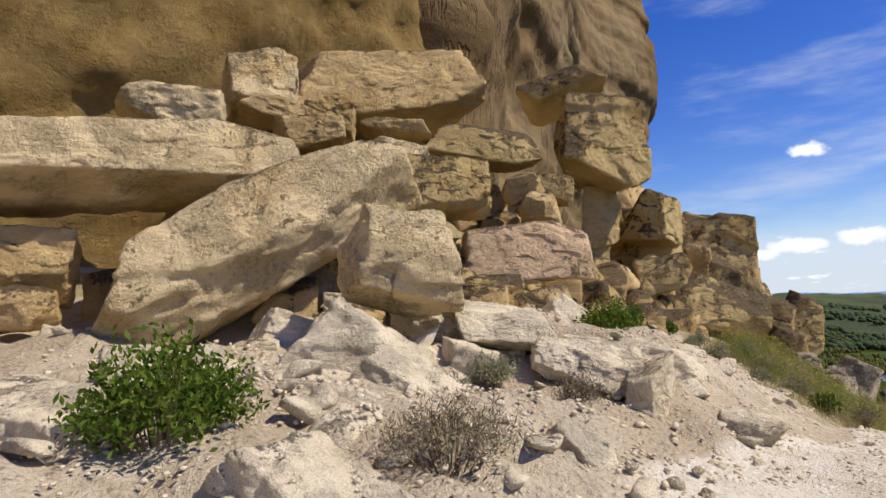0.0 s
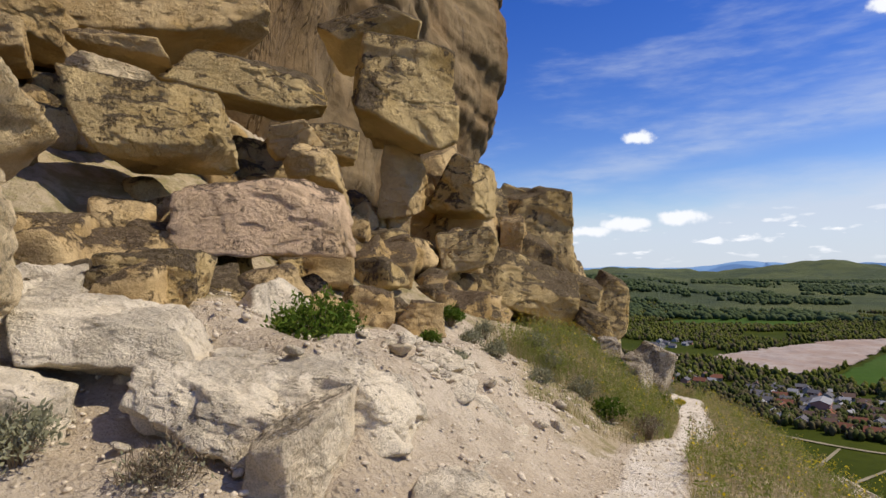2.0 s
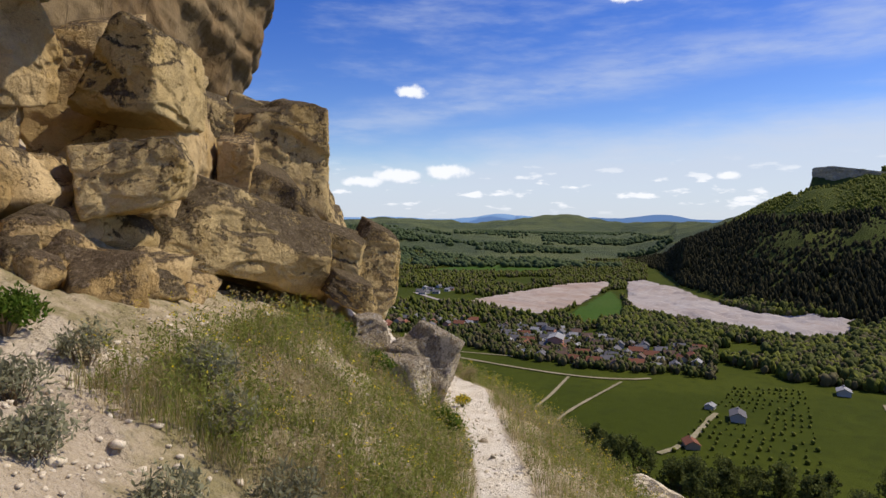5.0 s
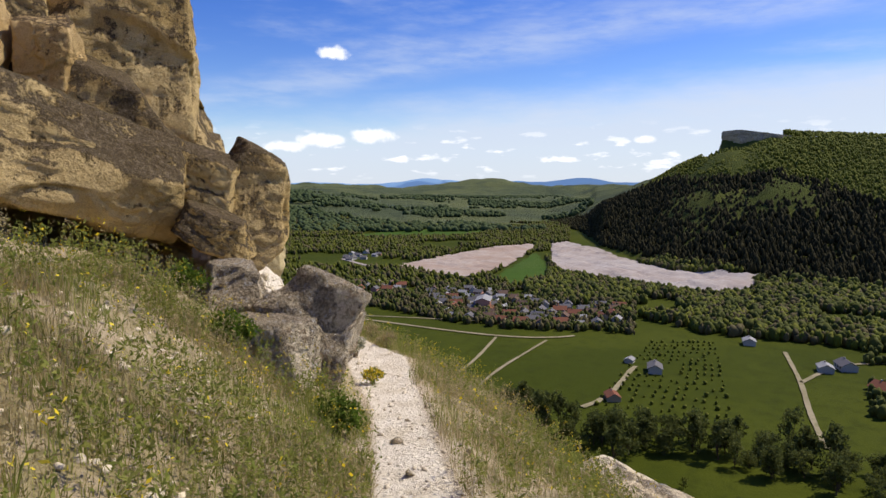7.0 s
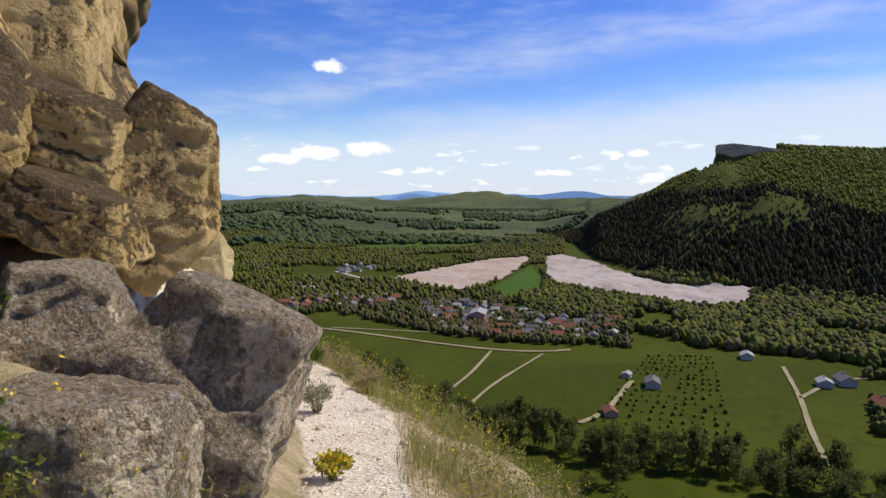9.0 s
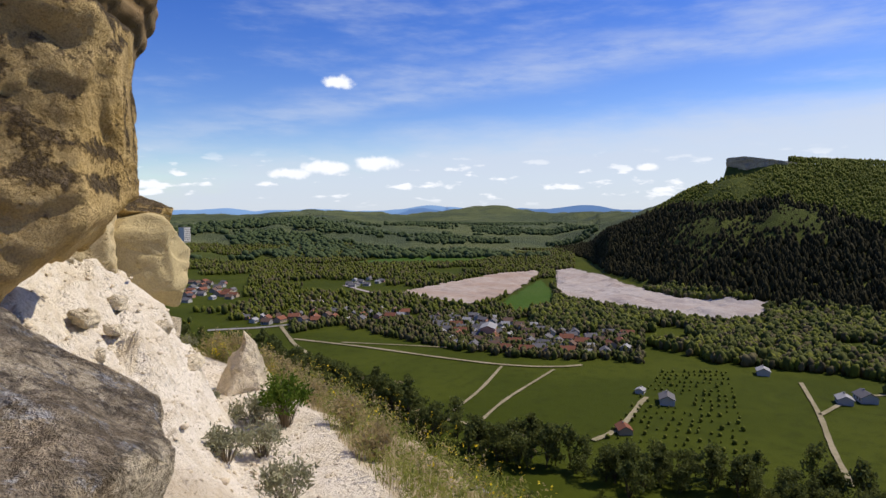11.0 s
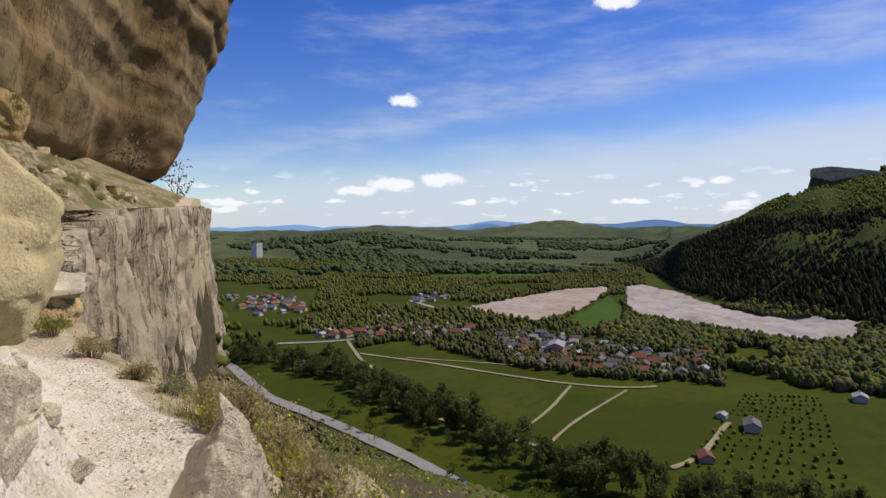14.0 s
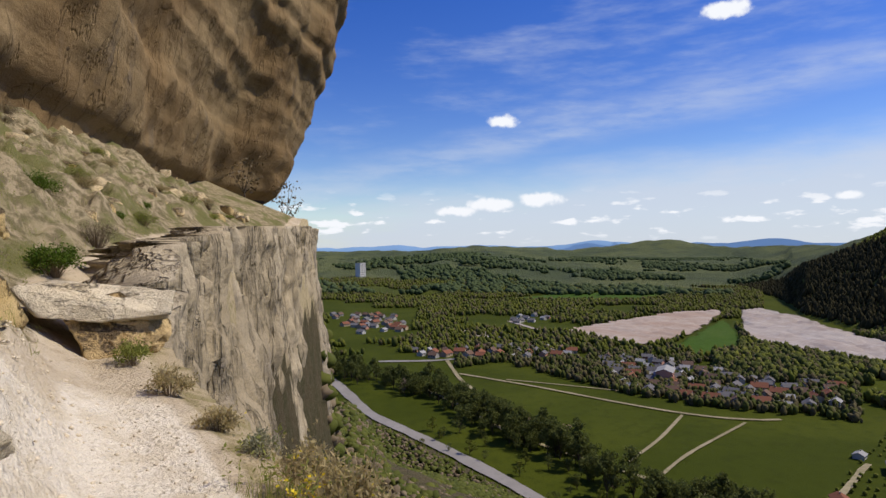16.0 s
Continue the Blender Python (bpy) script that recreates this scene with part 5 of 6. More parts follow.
BARE_A = [(414, 430), (448, 442), (624, 468), (679, 449), (640, 420), (505, 358), (427, 333), (401, 334), (400, 377)]
BARE_B = [(700, 437), (733, 435), (679, 357), (618, 299), (581, 258), (554, 215), (549, 148), (492, 133), (452, 139), (445, 169), (455, 212), (466, 251), (476, 287), (529, 331)]
GREEN_C = [(416, 321), (614, 403), (528, 332), (436, 276), (399, 284)]
field("field_bare", BARE_A, QUARRY, "bare reddish-brown terraced clay field", 3, 0.6, 0.8)
field("quarry_ground", BARE_B, QUARRY_PALE, "bare pale terraced ground below a wooded hill", 3, 0.6, 1.4)
GRASS_LUSH = land("lush_grass", (0.05, 0.095, 0.012), (0.06, 0.10, 0.016), (0.035, 0.07, 0.010), 0.02, 0.1)
field("field_green", GREEN_C, GRASS_LUSH, "bright green pasture between bare fields", 3, 0.4)
field("field_strip", [(560, 740), (760, 760), (900, 640), (720, 600)], GRASS_LUSH, "pale green strip of pasture beyond the village", 6, 0.6)
field("field_gravel", [(326, 418), (352, 440), (356, 500), (338, 520), (322, 470)], QUARRY_PALE, "pale gravel yard beyond the village", 3, 0.6)
ribbon("road", [(158, 420), (155, 351), (141, 278), (143, 232), (143, 194), (142, 167), (139, 146), (134, 110), (126, 60)], 6.0, ASPHALT, "grey asphalt valley road")
ribbon("track_1", [(246, 373), (217, 314), (209, 288)], 2.4, TRACK, "pale dirt track across the meadow")
ribbon("track_2", [(227, 330), (242, 277), (251, 231), (260, 197), (273, 174), (287, 166)], 2.4, TRACK, "pale dirt track across the meadow")
ribbon("track_3", [(258, 195), (218, 177), (190, 168)], 1.5, TRACK, "faint dirt track across the meadow")
ribbon("track_4", [(270, 172), (213, 161), (180, 150)], 1.5, TRACK, "faint dirt track across the meadow")
ribbon("track_5", [(257, 119), (244, 117), (226, 112), (210, 110), (198, 112)], 2.2, TRACK, "dirt drive leading to a small house")
ribbon("track_6", [(324, 76), (279, 60), (240, 49), (215, 40)], 1.8, TRACK, "dirt track between meadow and gardens")
ribbon("track_7", [(240, 300), (262, 262), (281, 225)], 1.5, TRACK, "faint dirt track across the meadow")
ribbon("track_8", [(420, 520), (404, 470), (396, 440), (380, 420)], 4.5, QUARRY_PALE, "pale winding track up the wooded slope")
ribbon("track_9", [(205, 395), (240, 373), (270, 372)], 5.0, ASPHALT, "village street at the meadow's edge")
ribbon("track_10", [(340, 30), (318, 54), (279, 60)], 1.8, TRACK, "dirt track between gardens")
ribbon("track_11", [(190, 310), (184, 262), (176, 215), (180, 165), (188, 130)], 2.4, TRACK, "pale dirt track along the tree belt")


def tree_parts(name, seed, tall, crown_w, leaf, dense=1.0, trunk_h=0.3):
    """A tree: tapered trunk with limbs, crown of many small leaf clumps in uneven masses."""
    rng = np.random.default_rng(seed)
    root = new(name)
    vs, fs = [], []

    def limb(a, b, r0, r1):
        k = len(vs)
        d = (b - a) / (np.linalg.norm(b - a) + 1e-9)
        u = np.cross(d, (0.3, 0.9, 0.1))
        u /= np.linalg.norm(u)
        w = np.cross(d, u)
        for c, r in ((a, r0), ((a + b) / 2 + rng.normal(0, 0.04, 3) * tall * 0.3, (r0 + r1) / 2), (b, r1)):
            for j in range(6):
                t = j * np.pi / 3
                vs.append(c + r * (np.cos(t) * u + np.sin(t) * w))
        for lev in range(2):
            for j in range(6):
                p, q = k + lev * 6 + j, k + lev * 6 + (j + 1) % 6
                fs.extend([(p, q, q + 6), (p, q + 6, p + 6)])

    fork = np.array([0, 0, tall * trunk_h])
    limb(np.array([0, 0, -0.3]), fork, tall * 0.022, tall * 0.016)
    masses = []
    for _ in range(9):
        a = rng.uniform(0, 6.28)
        o = crown_w * 0.5 * rng.uniform(0.15, 0.8)
        tip = np.array([o * np.cos(a), o * np.sin(a), tall * rng.uniform(trunk_h + 0.12, 0.9)])
        limb(fork * rng.uniform(0.7, 1.0), tip, tall * 0.011, tall * 0.003)
        masses.append((tip, crown_w * rng.uniform(0.14, 0.24)))
    masses.append((np.array([0, 0, tall * 0.86]), crown_w * 0.18))
    part("trunk", tris_mesh("trunk", vs, fs, BARK), root, "grey-brown trunk and limbs")
    lv, lf = [], []
    for c, r in masses:
        for _ in range(int(46 * dense)):
            d = rng.normal(0, 1, 3)
            d *= r * rng.uniform(0.5, 1.15) / np.linalg.norm(d)
            p = c + d * np.array([1, 1, 0.8])
            s = tall * 0.035 * rng.uniform(0.6, 1.5)
            e, g = rng.normal(0, 1, 3), rng.normal(0, 1, 3)
            e, g = e / np.linalg.norm(e) * s, g / np.linalg.norm(g) * s
            k = len(lv)
            lv += [p - e, p + g, p + e, p - g * 0.8]
            lf += [(k, k + 1, k + 2), (k, k + 2, k + 3)]
    part("crown", tris_mesh("crown", lv, lf, leaf), root)
    return root


def plant_trees(name, kinds, places, label, group, rng, lo=0.8, hi=1.25):
    """Copies of the given trees at places (x, y)."""
    first = True
    for k, (x, y) in enumerate(places):
        t = kinds[k % len(kinds)]
        s = rng.uniform(lo, hi)
        m = pose(x, y, float(ground(x, y)), 0, 0, rng.uniform(0, 360)) @ Matrix.Diagonal((s, s, s * rng.uniform(0.85, 1.2), 1))
        if k < len(kinds):
            t.matrix_world = m
            ob = t
        else:
            ob = copy_thing(t, m)
            ob.scale = m.to_scale()
        tagged(ob, label, "tree", group)


def strew(rng, line, n, spread):
    line = np.array(line, float)
    seg = np.hypot(*(line[1:] - line[:-1]).T)
    arc = np.concatenate([[0], np.cumsum(seg)])
    q = np.sort(rng.uniform(0, arc[-1], n))
    return [(np.interp(v, arc, line[:, 0]) + rng.normal(0, spread), np.interp(v, arc, line[:, 1]) + rng.normal(0, spread)) for v in q]


rng = np.random.default_rng(5)
belt_kinds = [tree_parts("tree", 1, 12, 10, LEAF_TREE, 1.3, 0.10), tree_parts("tree", 2, 10, 10, LEAF_TREE, 1.4, 0.08), tree_parts("tree", 3, 14, 9, LEAF_TREE, 1.2, 0.12), tree_parts("tree", 4, 9, 9, LEAF_TREE, 1.4, 0.08)]
plant_trees("tree", belt_kinds, strew(rng, [(165, 385), (178, 340), (185, 289), (181, 237), (173, 197), (171, 170), (167, 146), (169, 126), (171, 110), (178, 90), (186, 70), (195, 48), (203, 20)], 300, 5.5),
            "leafy riverside tree in a belt along the meadow", "riverside trees", rng, 0.55, 0.98)
low_kinds = [tree_parts("tree", 11, 6, 5.5, LEAF_SPRING, 1.0, 0.18), tree_parts("tree", 12, 5, 5.0, LEAF_TREE, 1.0, 0.18)]
plant_trees("tree", low_kinds, strew(rng, [(150, 250), (150, 200), (150, 165), (146, 130), (150, 100), (160, 60)], 30, 7), "low bushy tree beside the valley road", "roadside trees", rng, 0.5, 1.1)
bare = tree_parts("tree", 21, 10, 8, TWIG, 0.35, 0.15)
plant_trees("tree", [bare], [(186, 196), (178, 205), (168, 118), (172, 300)], "bare tree without leaves beside the tree belt", "bare trees", rng, 0.8, 1.0)
terrace_tree = tree_parts("tree", 22, 6.5, 7, TWIG, 0.35, 0.08)
plant_trees("tree", [terrace_tree], [(36.5, 97.0), (45.5, 108.0)], "bare shrubby tree at the overhang's foot", "bare trees", rng, 0.75, 1.0)
rows = []
for i in range(13):
    for j in range(16):
        u, v = (i + rng.uniform(-0.2, 0.2)) / 12, (j + rng.uniform(-0.2, 0.2)) / 15
        a, b, c, d = (301, 130), (321, 107), (222, 70), (204, 110)
        rows.append(tuple((1 - u) * ((1 - v) * a[k] + v * d[k]) + u * ((1 - v) * b[k] + v * c[k]) for k in (0, 1)))
orchard = [p for p in rows if rng.random() < 0.8 and math.hypot(p[0] - 257, p[1] - 110) > 8]


def wood(name, mat, places, tall, level, seed, label, spread=0.6, cone=False):
    """A far wood: uneven crowns standing close, too many to count."""
    rng = np.random.default_rng(seed)
    v0, f0 = ICO[level]
    p = np.array(places)
    z = ground(p[:, 0], p[:, 1])
    n = len(p)
    h = tall * rng.uniform(0.6, 1.25, n)
    w = h * rng.uniform(0.45, 0.75, n) * spread / 0.6
    shape = v0[None] * (1 + rng.uniform(-0.32, 0.32, (n, len(v0), 1)))
    if cone:
        shape[:, :, :2] *= np.clip(0.75 - 0.55 * v0[None, :, 2:], 0.12, 1.3)
    vs = shape * np.stack([w, w, h], -1)[:, None] * 0.5 + np.stack([p[:, 0], p[:, 1], z + h * 0.42], -1)[:, None]
    fs = f0[None] + (np.arange(n) * len(v0))[:, None, None]
    return tagged(new(name, tris_mesh(name, vs.reshape(-1, 3), fs.reshape(-1, 3), mat)), label, "woods", kind="stuff")


def polar(rng, n, b0, b1, r0, r1):
    b = np.radians(rng.uniform(b0, b1, n))
    r = np.sqrt(rng.uniform(r0 ** 2, r1 ** 2, n))
    return np.stack([8 + r * np.sin(b), 9 + r * np.cos(b)], -1)


def keep_off(p, polys):
    ok = np.ones(len(p), bool)
    for q in polys:
        ok &= ~inside(q, p[:, 0], p[:, 1])
    return p[ok]


def clumped(p, scale, lo, seed):
    return p[fbm(np.column_stack([p, np.zeros(len(p))]), scale, 3, seed) > lo]


wood("orchard_trees", LEAF_SPRING, orchard, 1.5, 2, 17, "rows of small orchard trees in a meadow", 0.8)
OPEN = [BARE_A, BARE_B, GREEN_C]
VILLAGE = [(331, 316), (365, 296), (355, 225), (372, 178), (318, 159), (287, 205), (278, 247)]
# dark pines low on the hill, spring-green woods above and round them
pine = keep_off(polar(rng, 24000, 57, 90, 530, 1250), OPEN)
hb, hr = np.degrees(np.arctan2(pine[:, 0] - 8, pine[:, 1] - 9)), np.hypot(pine[:, 0] - 8, pine[:, 1] - 9)
edge_r = np.interp(hb, [60, 64, 72, 80, 90], [1300, 1000, 800, 740, 700])
start_r = np.interp(hb, HILLS[:, 0], HILLS[:, 1])
pine = pine[(hr > start_r + 15) & (hr < edge_r + 30 * fbm(np.column_stack([pine, hr * 0]), 0.01, 2, 3))]
wood("pine_wood", LEAF_DARK, pine, 8, 2, 6, "dark pine wood on the hill's lower slope", 0.6, True)
upper = polar(rng, 15000, 62, 92, 650, 1010)
hb, hr = np.degrees(np.arctan2(upper[:, 0] - 8, upper[:, 1] - 9)), np.hypot(upper[:, 0] - 8, upper[:, 1] - 9)
edge_r = np.interp(hb, [60, 64, 72, 80, 90], [1300, 1000, 800, 740, 700])
upper = upper[(hr > edge_r - 15) & ~((np.abs(hb - 74) < 3) & (hr > 880))]
wood("hill_wood", LEAF_SPRING, upper, 4.2, 1, 7, "green broadleaf wood on the upper hill")
foot = clumped(keep_off(polar(rng, 16000, 56, 96, 330, 640), OPEN + [VILLAGE]), 0.012, -0.22, 5)
fb, fr = np.degrees(np.arctan2(foot[:, 0] - 8, foot[:, 1] - 9)), np.hypot(foot[:, 0] - 8, foot[:, 1] - 9)
foot = foot[(fr < np.interp(fb, HILLS[:, 0], HILLS[:, 1]) + 25) & (fr > np.interp(fb, [56, 66, 72, 96], [430, 375, 345, 350]))]
wood("foot_wood", LEAF_SPRING, foot[::3], 6, 2, 8, "light green trees below the wooded hill")
wood("foot_wood_dark", LEAF_WOOD, foot[1::3], 6.5, 2, 9, "darker green trees below the wooded hill")
wood("foot_wood_budding", LEAF_BUD, foot[2::3], 5.5, 2, 29, "brownish trees in bud below the wooded hill")
garden = clumped(polar(rng, 5200, 34, 66, 300, 470), 0.03, -0.16, 6)
garden = garden[(garden[:, 0] > 270) | (garden[:, 1] > 345)]
garden = keep_off(garden, OPEN)
garden = garden[np.hypot(garden[:, 0] - 8, garden[:, 1] - 9) > np.interp(np.degrees(np.arctan2(garden[:, 0] - 8, garden[:, 1] - 9)), [34, 40, 55, 66], [410, 370, 330, 330])]
wood("garden_trees", LEAF_WOOD, garden[::2], 4.2, 2, 10, "garden trees between village houses")
wood("garden_trees_budding", LEAF_BUD, garden[1::2], 4.0, 2, 30, "brownish garden trees in bud between village houses")
beyond = clumped(keep_off(polar(rng, 24000, 20, 60, 460, 1250), OPEN + [[(560, 740), (760, 760), (900, 640), (720, 600)]]), 0.007, -0.08, 7)
beyond = beyond[~inside([(200, 480), (320, 760), (420, 700), (268, 470)], beyond[:, 0], beyond[:, 1])]
wood("valley_wood", LEAF_SPRING, beyond[::2], 5.5, 1, 11, "spring-green woods across the valley")
wood("valley_wood_dark", LEAF_WOOD, beyond[1::4], 6, 1, 12, "dark green woods across the valley")
wood("valley_wood_budding", LEAF_BUD, beyond[3::4], 5.5, 1, 31, "brownish woods in bud across the valley")
ridge = clumped(polar(rng, 12000, 18, 62, 1000, 2300), 0.004, 0.02, 8)
wood("ridge_wood", LEAF_FAR_HAZED, ridge, 10, 1, 13, "dark woods on the far hills", 1.1)
bushes = np.concatenate([clumped(polar(rng, 5000, 25, 100, 40, 175), 0.06, -0.20, 9), clumped(np.stack([rng.uniform(40, 136, 9000), rng.uniform(60, 260, 9000)], -1), 0.05, -0.9, 19)])
bz = ground(bushes[:, 0], bushes[:, 1])
bushes = bushes[(bz < -14) & (bushes[:, 0] < road_x(bushes[:, 1]) - 5)]
wood("slope_scrub", LEAF_WOOD, bushes[::2], 1.7, 2, 14, "dark scrub on the steep slope below the path", 1.1)
wood("slope_scrub_dry", TWIG, bushes[1::2], 1.3, 2, 15, "dry brown scrub on the steep slope below the path", 1.1)
plots = clumped(polar(rng, 1500, 76, 92, 200, 345), 0.03, -0.1, 15)
plots = plots[(plots[:, 1] < 0.16 * (plots[:, 0] - 200) + 25)]
wood("plot_trees", LEAF_WOOD, plots, 4.5, 2, 16, "trees and bushes of garden plots")


def box(x0, y0, z0, x1, y1, z1):
    v = [(x, y, z) for z in (z0, z1) for x, y in ((x0, y0), (x1, y0), (x1, y1), (x0, y1))]
    return v, [(0, 3, 2, 1), (4, 5, 6, 7), (0, 1, 5, 4), (1, 2, 6, 5), (2, 3, 7, 6), (3, 0, 4, 7)]


def house(name, w, d, h, pitch, wall, roof, chimney=True, floors=1):
    """A village house: walls, gabled roof with eaves, windows, door, chimney."""
    root = new(name)
    v, f = box(-w / 2, -d / 2, -0.6, w / 2, d / 2, h)
    v += [(-w / 2, 0, h + pitch), (w / 2, 0, h + pitch)]
    f += [(4, 8, 7), (5, 6, 9)]
    part("wall", mesh_from("wall", v, f, wall), root)
    e = 0.5
    rv = [(-w / 2 - e, -d / 2 - e, h - e * pitch * 2 / d), (w / 2 + e, -d / 2 - e, h - e * pitch * 2 / d), (w / 2 + e, 0, h + pitch + 0.05), (-w / 2 - e, 0, h + pitch + 0.05),
          (-w / 2 - e, d / 2 + e, h - e * pitch * 2 / d), (w / 2 + e, d / 2 + e, h - e * pitch * 2 / d)]
    rv += [(a, b, c + 0.22) for a, b, c in rv]
    rf = [(6, 7, 8, 9), (9, 8, 11, 10), (0, 3, 2, 1), (3, 4, 5, 2), (0, 1, 7, 6), (4, 10, 11, 5), (0, 6, 9, 3), (3, 9, 10, 4), (1, 2, 8, 7), (2, 5, 11, 8)]
    roof_ob = part("roof", mesh_from("roof", rv, rf, roof), root)
    if chimney:
        v, f = box(w * 0.2, -0.35, h + pitch * 0.5, w * 0.2 + 0.6, 0.35, h + pitch + 0.9)
        part("chimney", mesh_from("chimney", v, f, PLASTER[1]), roof_ob)
    pane = None
    for lev in range(floors):
        z = 1.0 + lev * 2.7
        for sy in (-1, 1):
            for k in range(3):
                x = (k - 1) * w * 0.3
                v, f = box(-0.5, -0.03, 0, 0.5, 0.03, 1.2)
                pane = pane or mesh_from("window", v, f, PANE)
                ob = part("window", pane, root)
                ob.location = (x, sy * (d / 2 + 0.02), z)
    return root


HOUSES = [house("house", 9, 7, 3.0, 2.2, PLASTER[0], ROOFS[0]), house("house", 8, 7, 3.0, 2.4, PLASTER[1], ROOFS[2]), house("house", 10, 8, 3.2, 2.4, PLASTER[3], ROOFS[1]),
          house("house", 7, 6, 2.8, 1.6, PLASTER[0], ROOFS[3]), house("house", 8, 6, 2.8, 1.8, PLASTER[2], ROOFS[0])]
HOUSE_WORDS = ["white-plastered village house with a grey gabled roof", "grey village house with a brown gabled roof", "sand-coloured village house with a rust-red roof",
               "small white village house with a pale roof", "rose-plastered village house with a dark roof"]


def village(n, poly, seed, kinds=None, placed=[0] * 5):
    rng = np.random.default_rng(seed)
    xs, ys = [p[0] for p in poly], [p[1] for p in poly]
    spots = []
    while len(spots) < n:
        x, y = rng.uniform(min(xs), max(xs)), rng.uniform(min(ys), max(ys))
        if inside(poly, np.array([x]), np.array([y]))[0] and all(math.hypot(x - a, y - b) > 9.0 for a, b in spots):
            spots.append((x, y))
        elif rng.random() < 0.002:
            break
    for x, y in spots:
        k = int(rng.choice(5, p=[0.26, 0.22, 0.2, 0.22, 0.10]))
        m = pose(x, y, float(ground(x, y)), 0, 0, rng.choice([30, 120]) + rng.normal(0, 9)) @ Matrix.Diagonal((0.78, 0.78, 0.78, 1))
        if placed[k] == 0:
            ob = HOUSES[k]
            ob.matrix_world = m
        else:
            ob = copy_thing(HOUSES[k], m)
            ob.scale = m.to_scale()
        placed[k] += 1
        tagged(ob, HOUSE_WORDS[k], "house", "village houses")


village(96, VILLAGE, 3)
village(34, [(240, 420), (290, 400), (340, 372), (345, 340), (310, 335), (270, 365), (235, 392)], 4)
village(40, [(288, 690), (348, 640), (300, 520), (250, 520)], 5)
village(9, [(380, 470), (420, 520), (470, 560), (480, 520), (420, 470)], 6)
big_house = tagged(house("house", 15, 9, 6.2, 1.6, PLASTER[2], ROOFS[3], False, 2), "large two-storey rose-plastered house in the village", "house", "village houses")
big_house.matrix_world = pose(313, 246, FLOOR, 0, 0, 32)
hut = tagged(house("house", 10, 6.5, 3.0, 1.8, PLASTER[0], ROOFS[0], True), "small white house with a grey roof beside the orchard", "house", "village houses")
hut.matrix_world = pose(256, 110, FLOOR, 0, 0, 25) @ Matrix.Diagonal((0.85, 0.85, 0.8, 1))
for x, y, k, a, words in ((213, 108, 2, 40, "low rust-red shed at the end of a drive"), (303, 56, 3, 20, "white farm building among garden plots"), (285, 33, 2, 60, "farmhouse with a red roof among garden plots"),
                          (329, 93, 3, 20, "pale farm building at the meadow's far edge"), (312, 50, 0, 30, "grey-roofed farm building among garden plots"), (262, 124, 3, 10, "small white shed beside the orchard")):
    s = 0.6 if "shed" in words else 0.9
    ob = copy_thing(HOUSES[k], pose(x, y, FLOOR, 0, 0, a) @ Matrix.Diagonal((s, s, s * 0.9, 1)))
    ob.scale = (s, s, s * 0.9)
    tagged(ob, words, "house", "farm buildings")


def far_ridge():
    """The line of mountains beyond the last hills, its blue haze painted on and glowing."""
    b = np.radians(np.linspace(8, 70, 260))
    p = np.stack([np.sin(b) * 4500, np.cos(b) * 4500, 0 * b], -1)
    top = -4 + 26 * np.abs(fbm(p, 0.0016, 4, 61)) + 34 * np.exp(-((np.degrees(b) - 47) / 3.0) ** 2) + 40 * np.exp(-((np.degrees(b) - 61) / 2.2) ** 2)
    low, high, back = p.copy(), p.copy(), p * 1.05
    low[:, 2], high[:, 2], back[:, 2] = -120, top, -120
    m = len(b)
    i = np.arange(m - 1)
    t = [np.stack([i + k * m, i + 1 + k * m, i + 1 + (k + 1) * m], -1) for k in (0, 1)] + [np.stack([i + k * m, i + 1 + (k + 1) * m, i + (k + 1) * m], -1) for k in (0, 1)]
    tagged(new("backdrop", tris_mesh("backdrop", np.concatenate([low, high, back]), np.concatenate(t), HAZE_RIDGE, True)), "distant mountain ridge with painted blue haze and a faint glow", "mountains", kind="structure")


far_ridge()


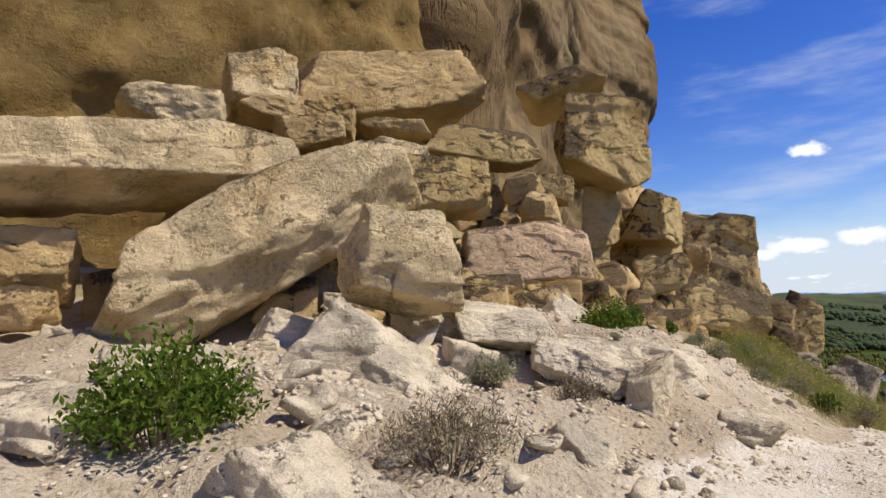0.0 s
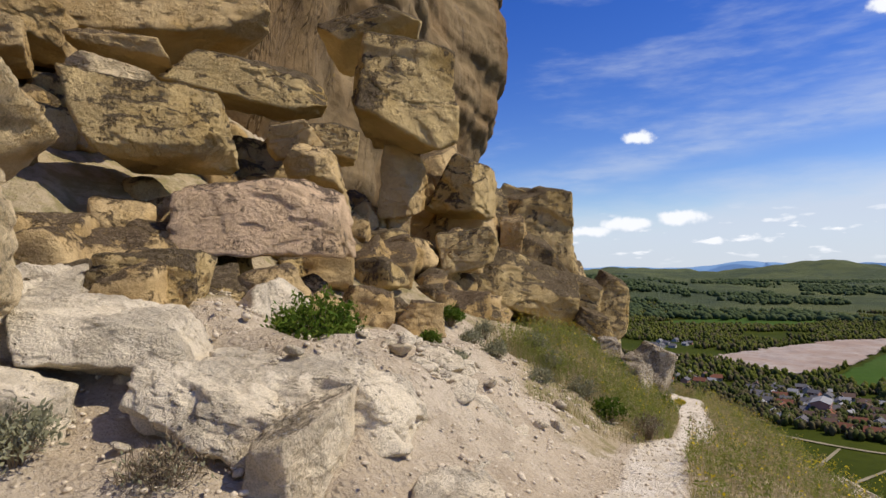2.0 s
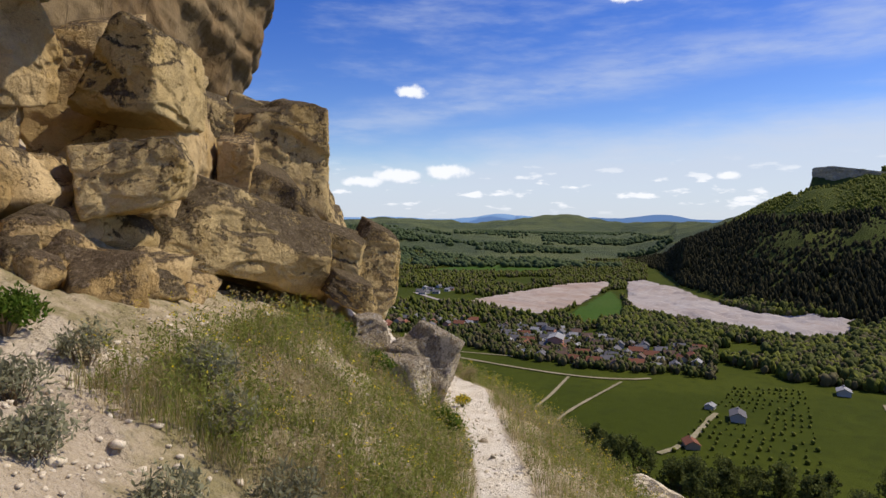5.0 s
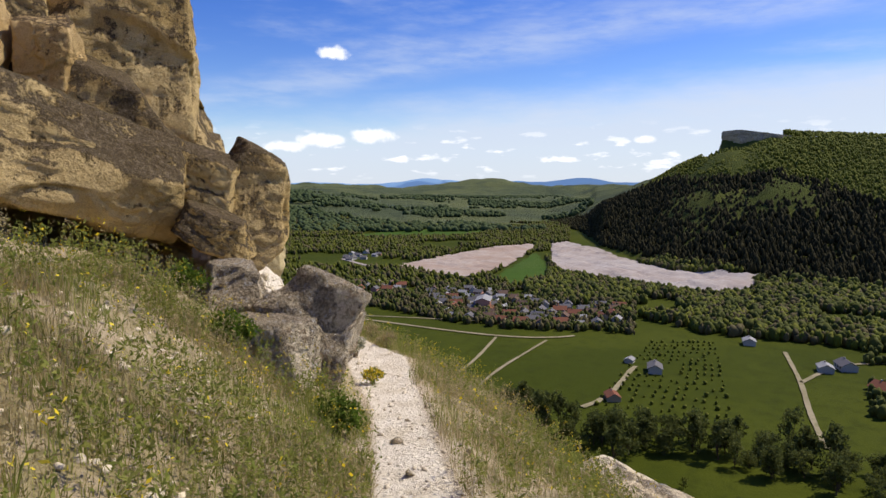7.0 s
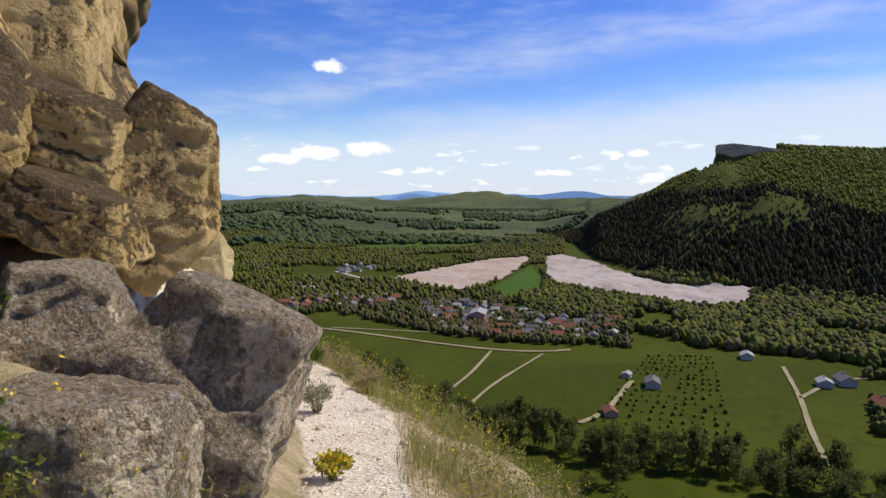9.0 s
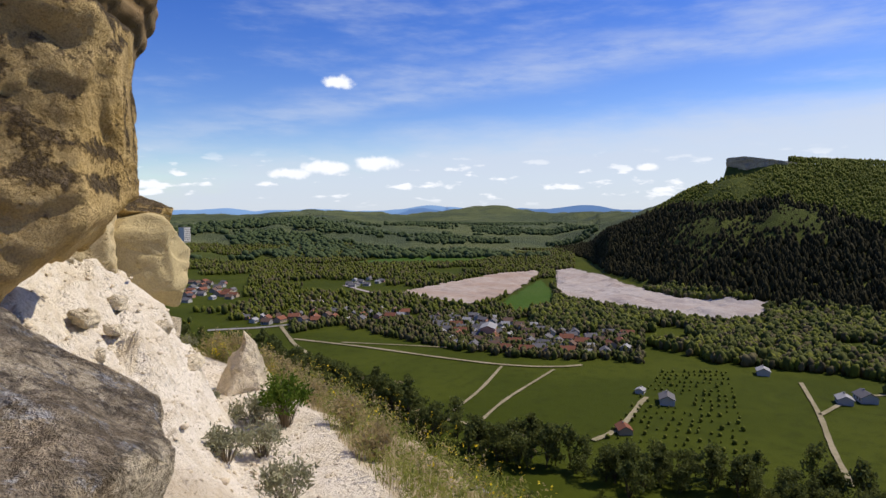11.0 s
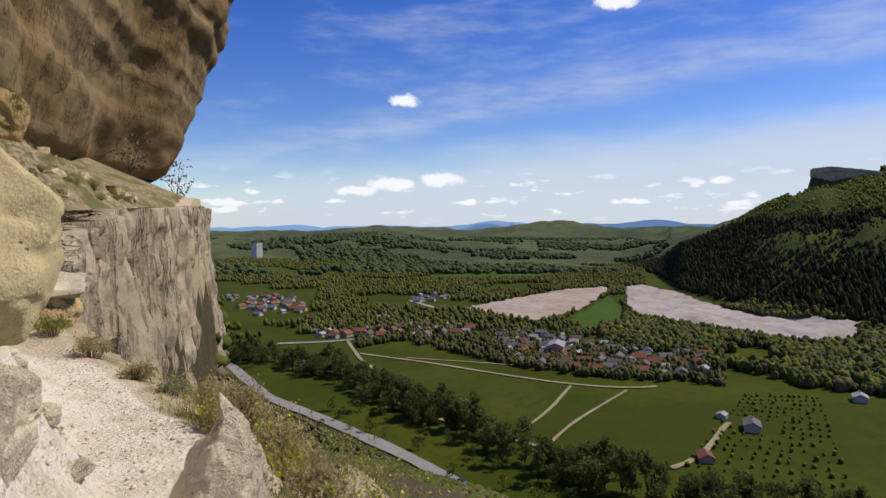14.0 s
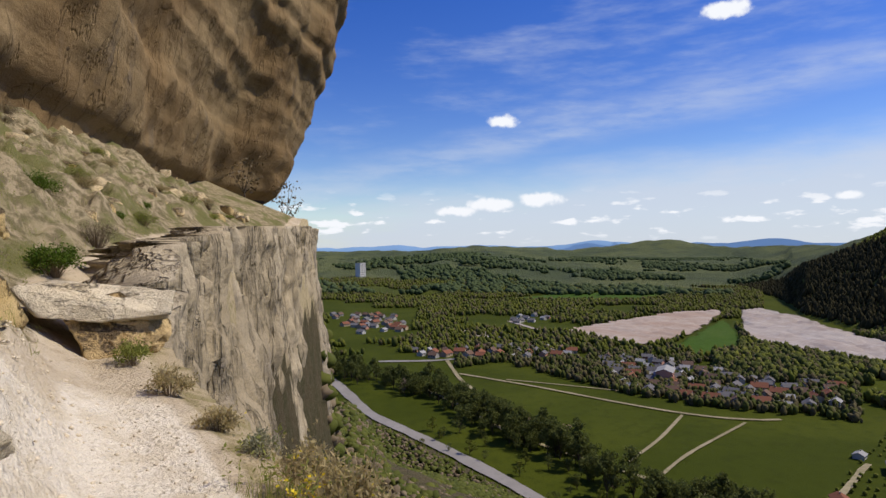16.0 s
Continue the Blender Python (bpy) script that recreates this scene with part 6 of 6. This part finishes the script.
def tower_block():
    """The pale block standing alone on the far hill."""
    root = tagged(new("tower_block"), "pale square tower block on a wooded hill", "building")
    x, y = 560, 1180
    root.matrix_world = pose(x, y, float(ground(x, y)) - 2, 0, 0, 20)
    v, f = box(-8, -7, 0, 8, 7, 30)
    part("wall", mesh_from("wall", v, f, CONCRETE), root)
    v, f = box(-8.3, -7.3, 30, 8.3, 7.3, 31)
    part("roof", mesh_from("roof", v, f, PLASTER[1]), root)
    v, f = box(-0.9, -0.1, 0, 0.9, 0.1, 1.6)
    pane = mesh_from("window", v, f, PANE)
    for lev in range(7):
        for k in range(5):
            part("window", pane, root).location = ((k - 2) * 3, -7.05, 3 + lev * 3.8)


tower_block()


def car(x, y, turn, paint, label):
    root = tagged(new("car"), label, "car")
    root.matrix_world = pose(x, y, float(ground(x, y)) + 0.45, 0, 0, turn)
    v, f = box(-2.1, -0.85, 0.3, 2.1, 0.85, 0.85)
    bm = bmesh.new()
    for p in v:
        bm.verts.new(p)
    bm.verts.ensure_lookup_table()
    for q in f:
        bm.faces.new([bm.verts[k] for k in q])
    bmesh.ops.bevel(bm, geom=bm.edges[:], offset=0.12, segments=2, affect="EDGES")
    me = bpy.data.meshes.new("body")
    bm.to_mesh(me)
    me.materials.append(paint)
    part("body", me, root)
    v, f = box(-1.3, -0.72, 0.85, 1.0, 0.72, 1.42)
    v = [(a * (0.72 if c > 1 else 1), b * (0.86 if c > 1 else 1), c) for a, b, c in v]
    part("cabin", mesh_from("cabin", v, f, PANE), root, "dark glazed cabin")
    wv, wf = [], []
    for j in range(14):
        t = j * 2 * math.pi / 14
        wv += [(0.32 * math.cos(t), -0.1, 0.32 * math.sin(t)), (0.32 * math.cos(t), 0.1, 0.32 * math.sin(t))]
    for j in range(14):
        a, b = 2 * j, 2 * ((j + 1) % 14)
        wf.append((a, b, b + 1, a + 1))
    wf += [tuple(range(0, 28, 2)), tuple(range(27, 0, -2))]
    tyre = mesh_from("wheel", wv, wf, RUBBER)
    for sx in (-1.3, 1.3):
        for sy in (-0.8, 0.8):
            part("wheel", tyre, root).location = (sx, sy, 0.32)


car(140.5, 149, 98, PAINT_BLUE, "blue car on the valley road")
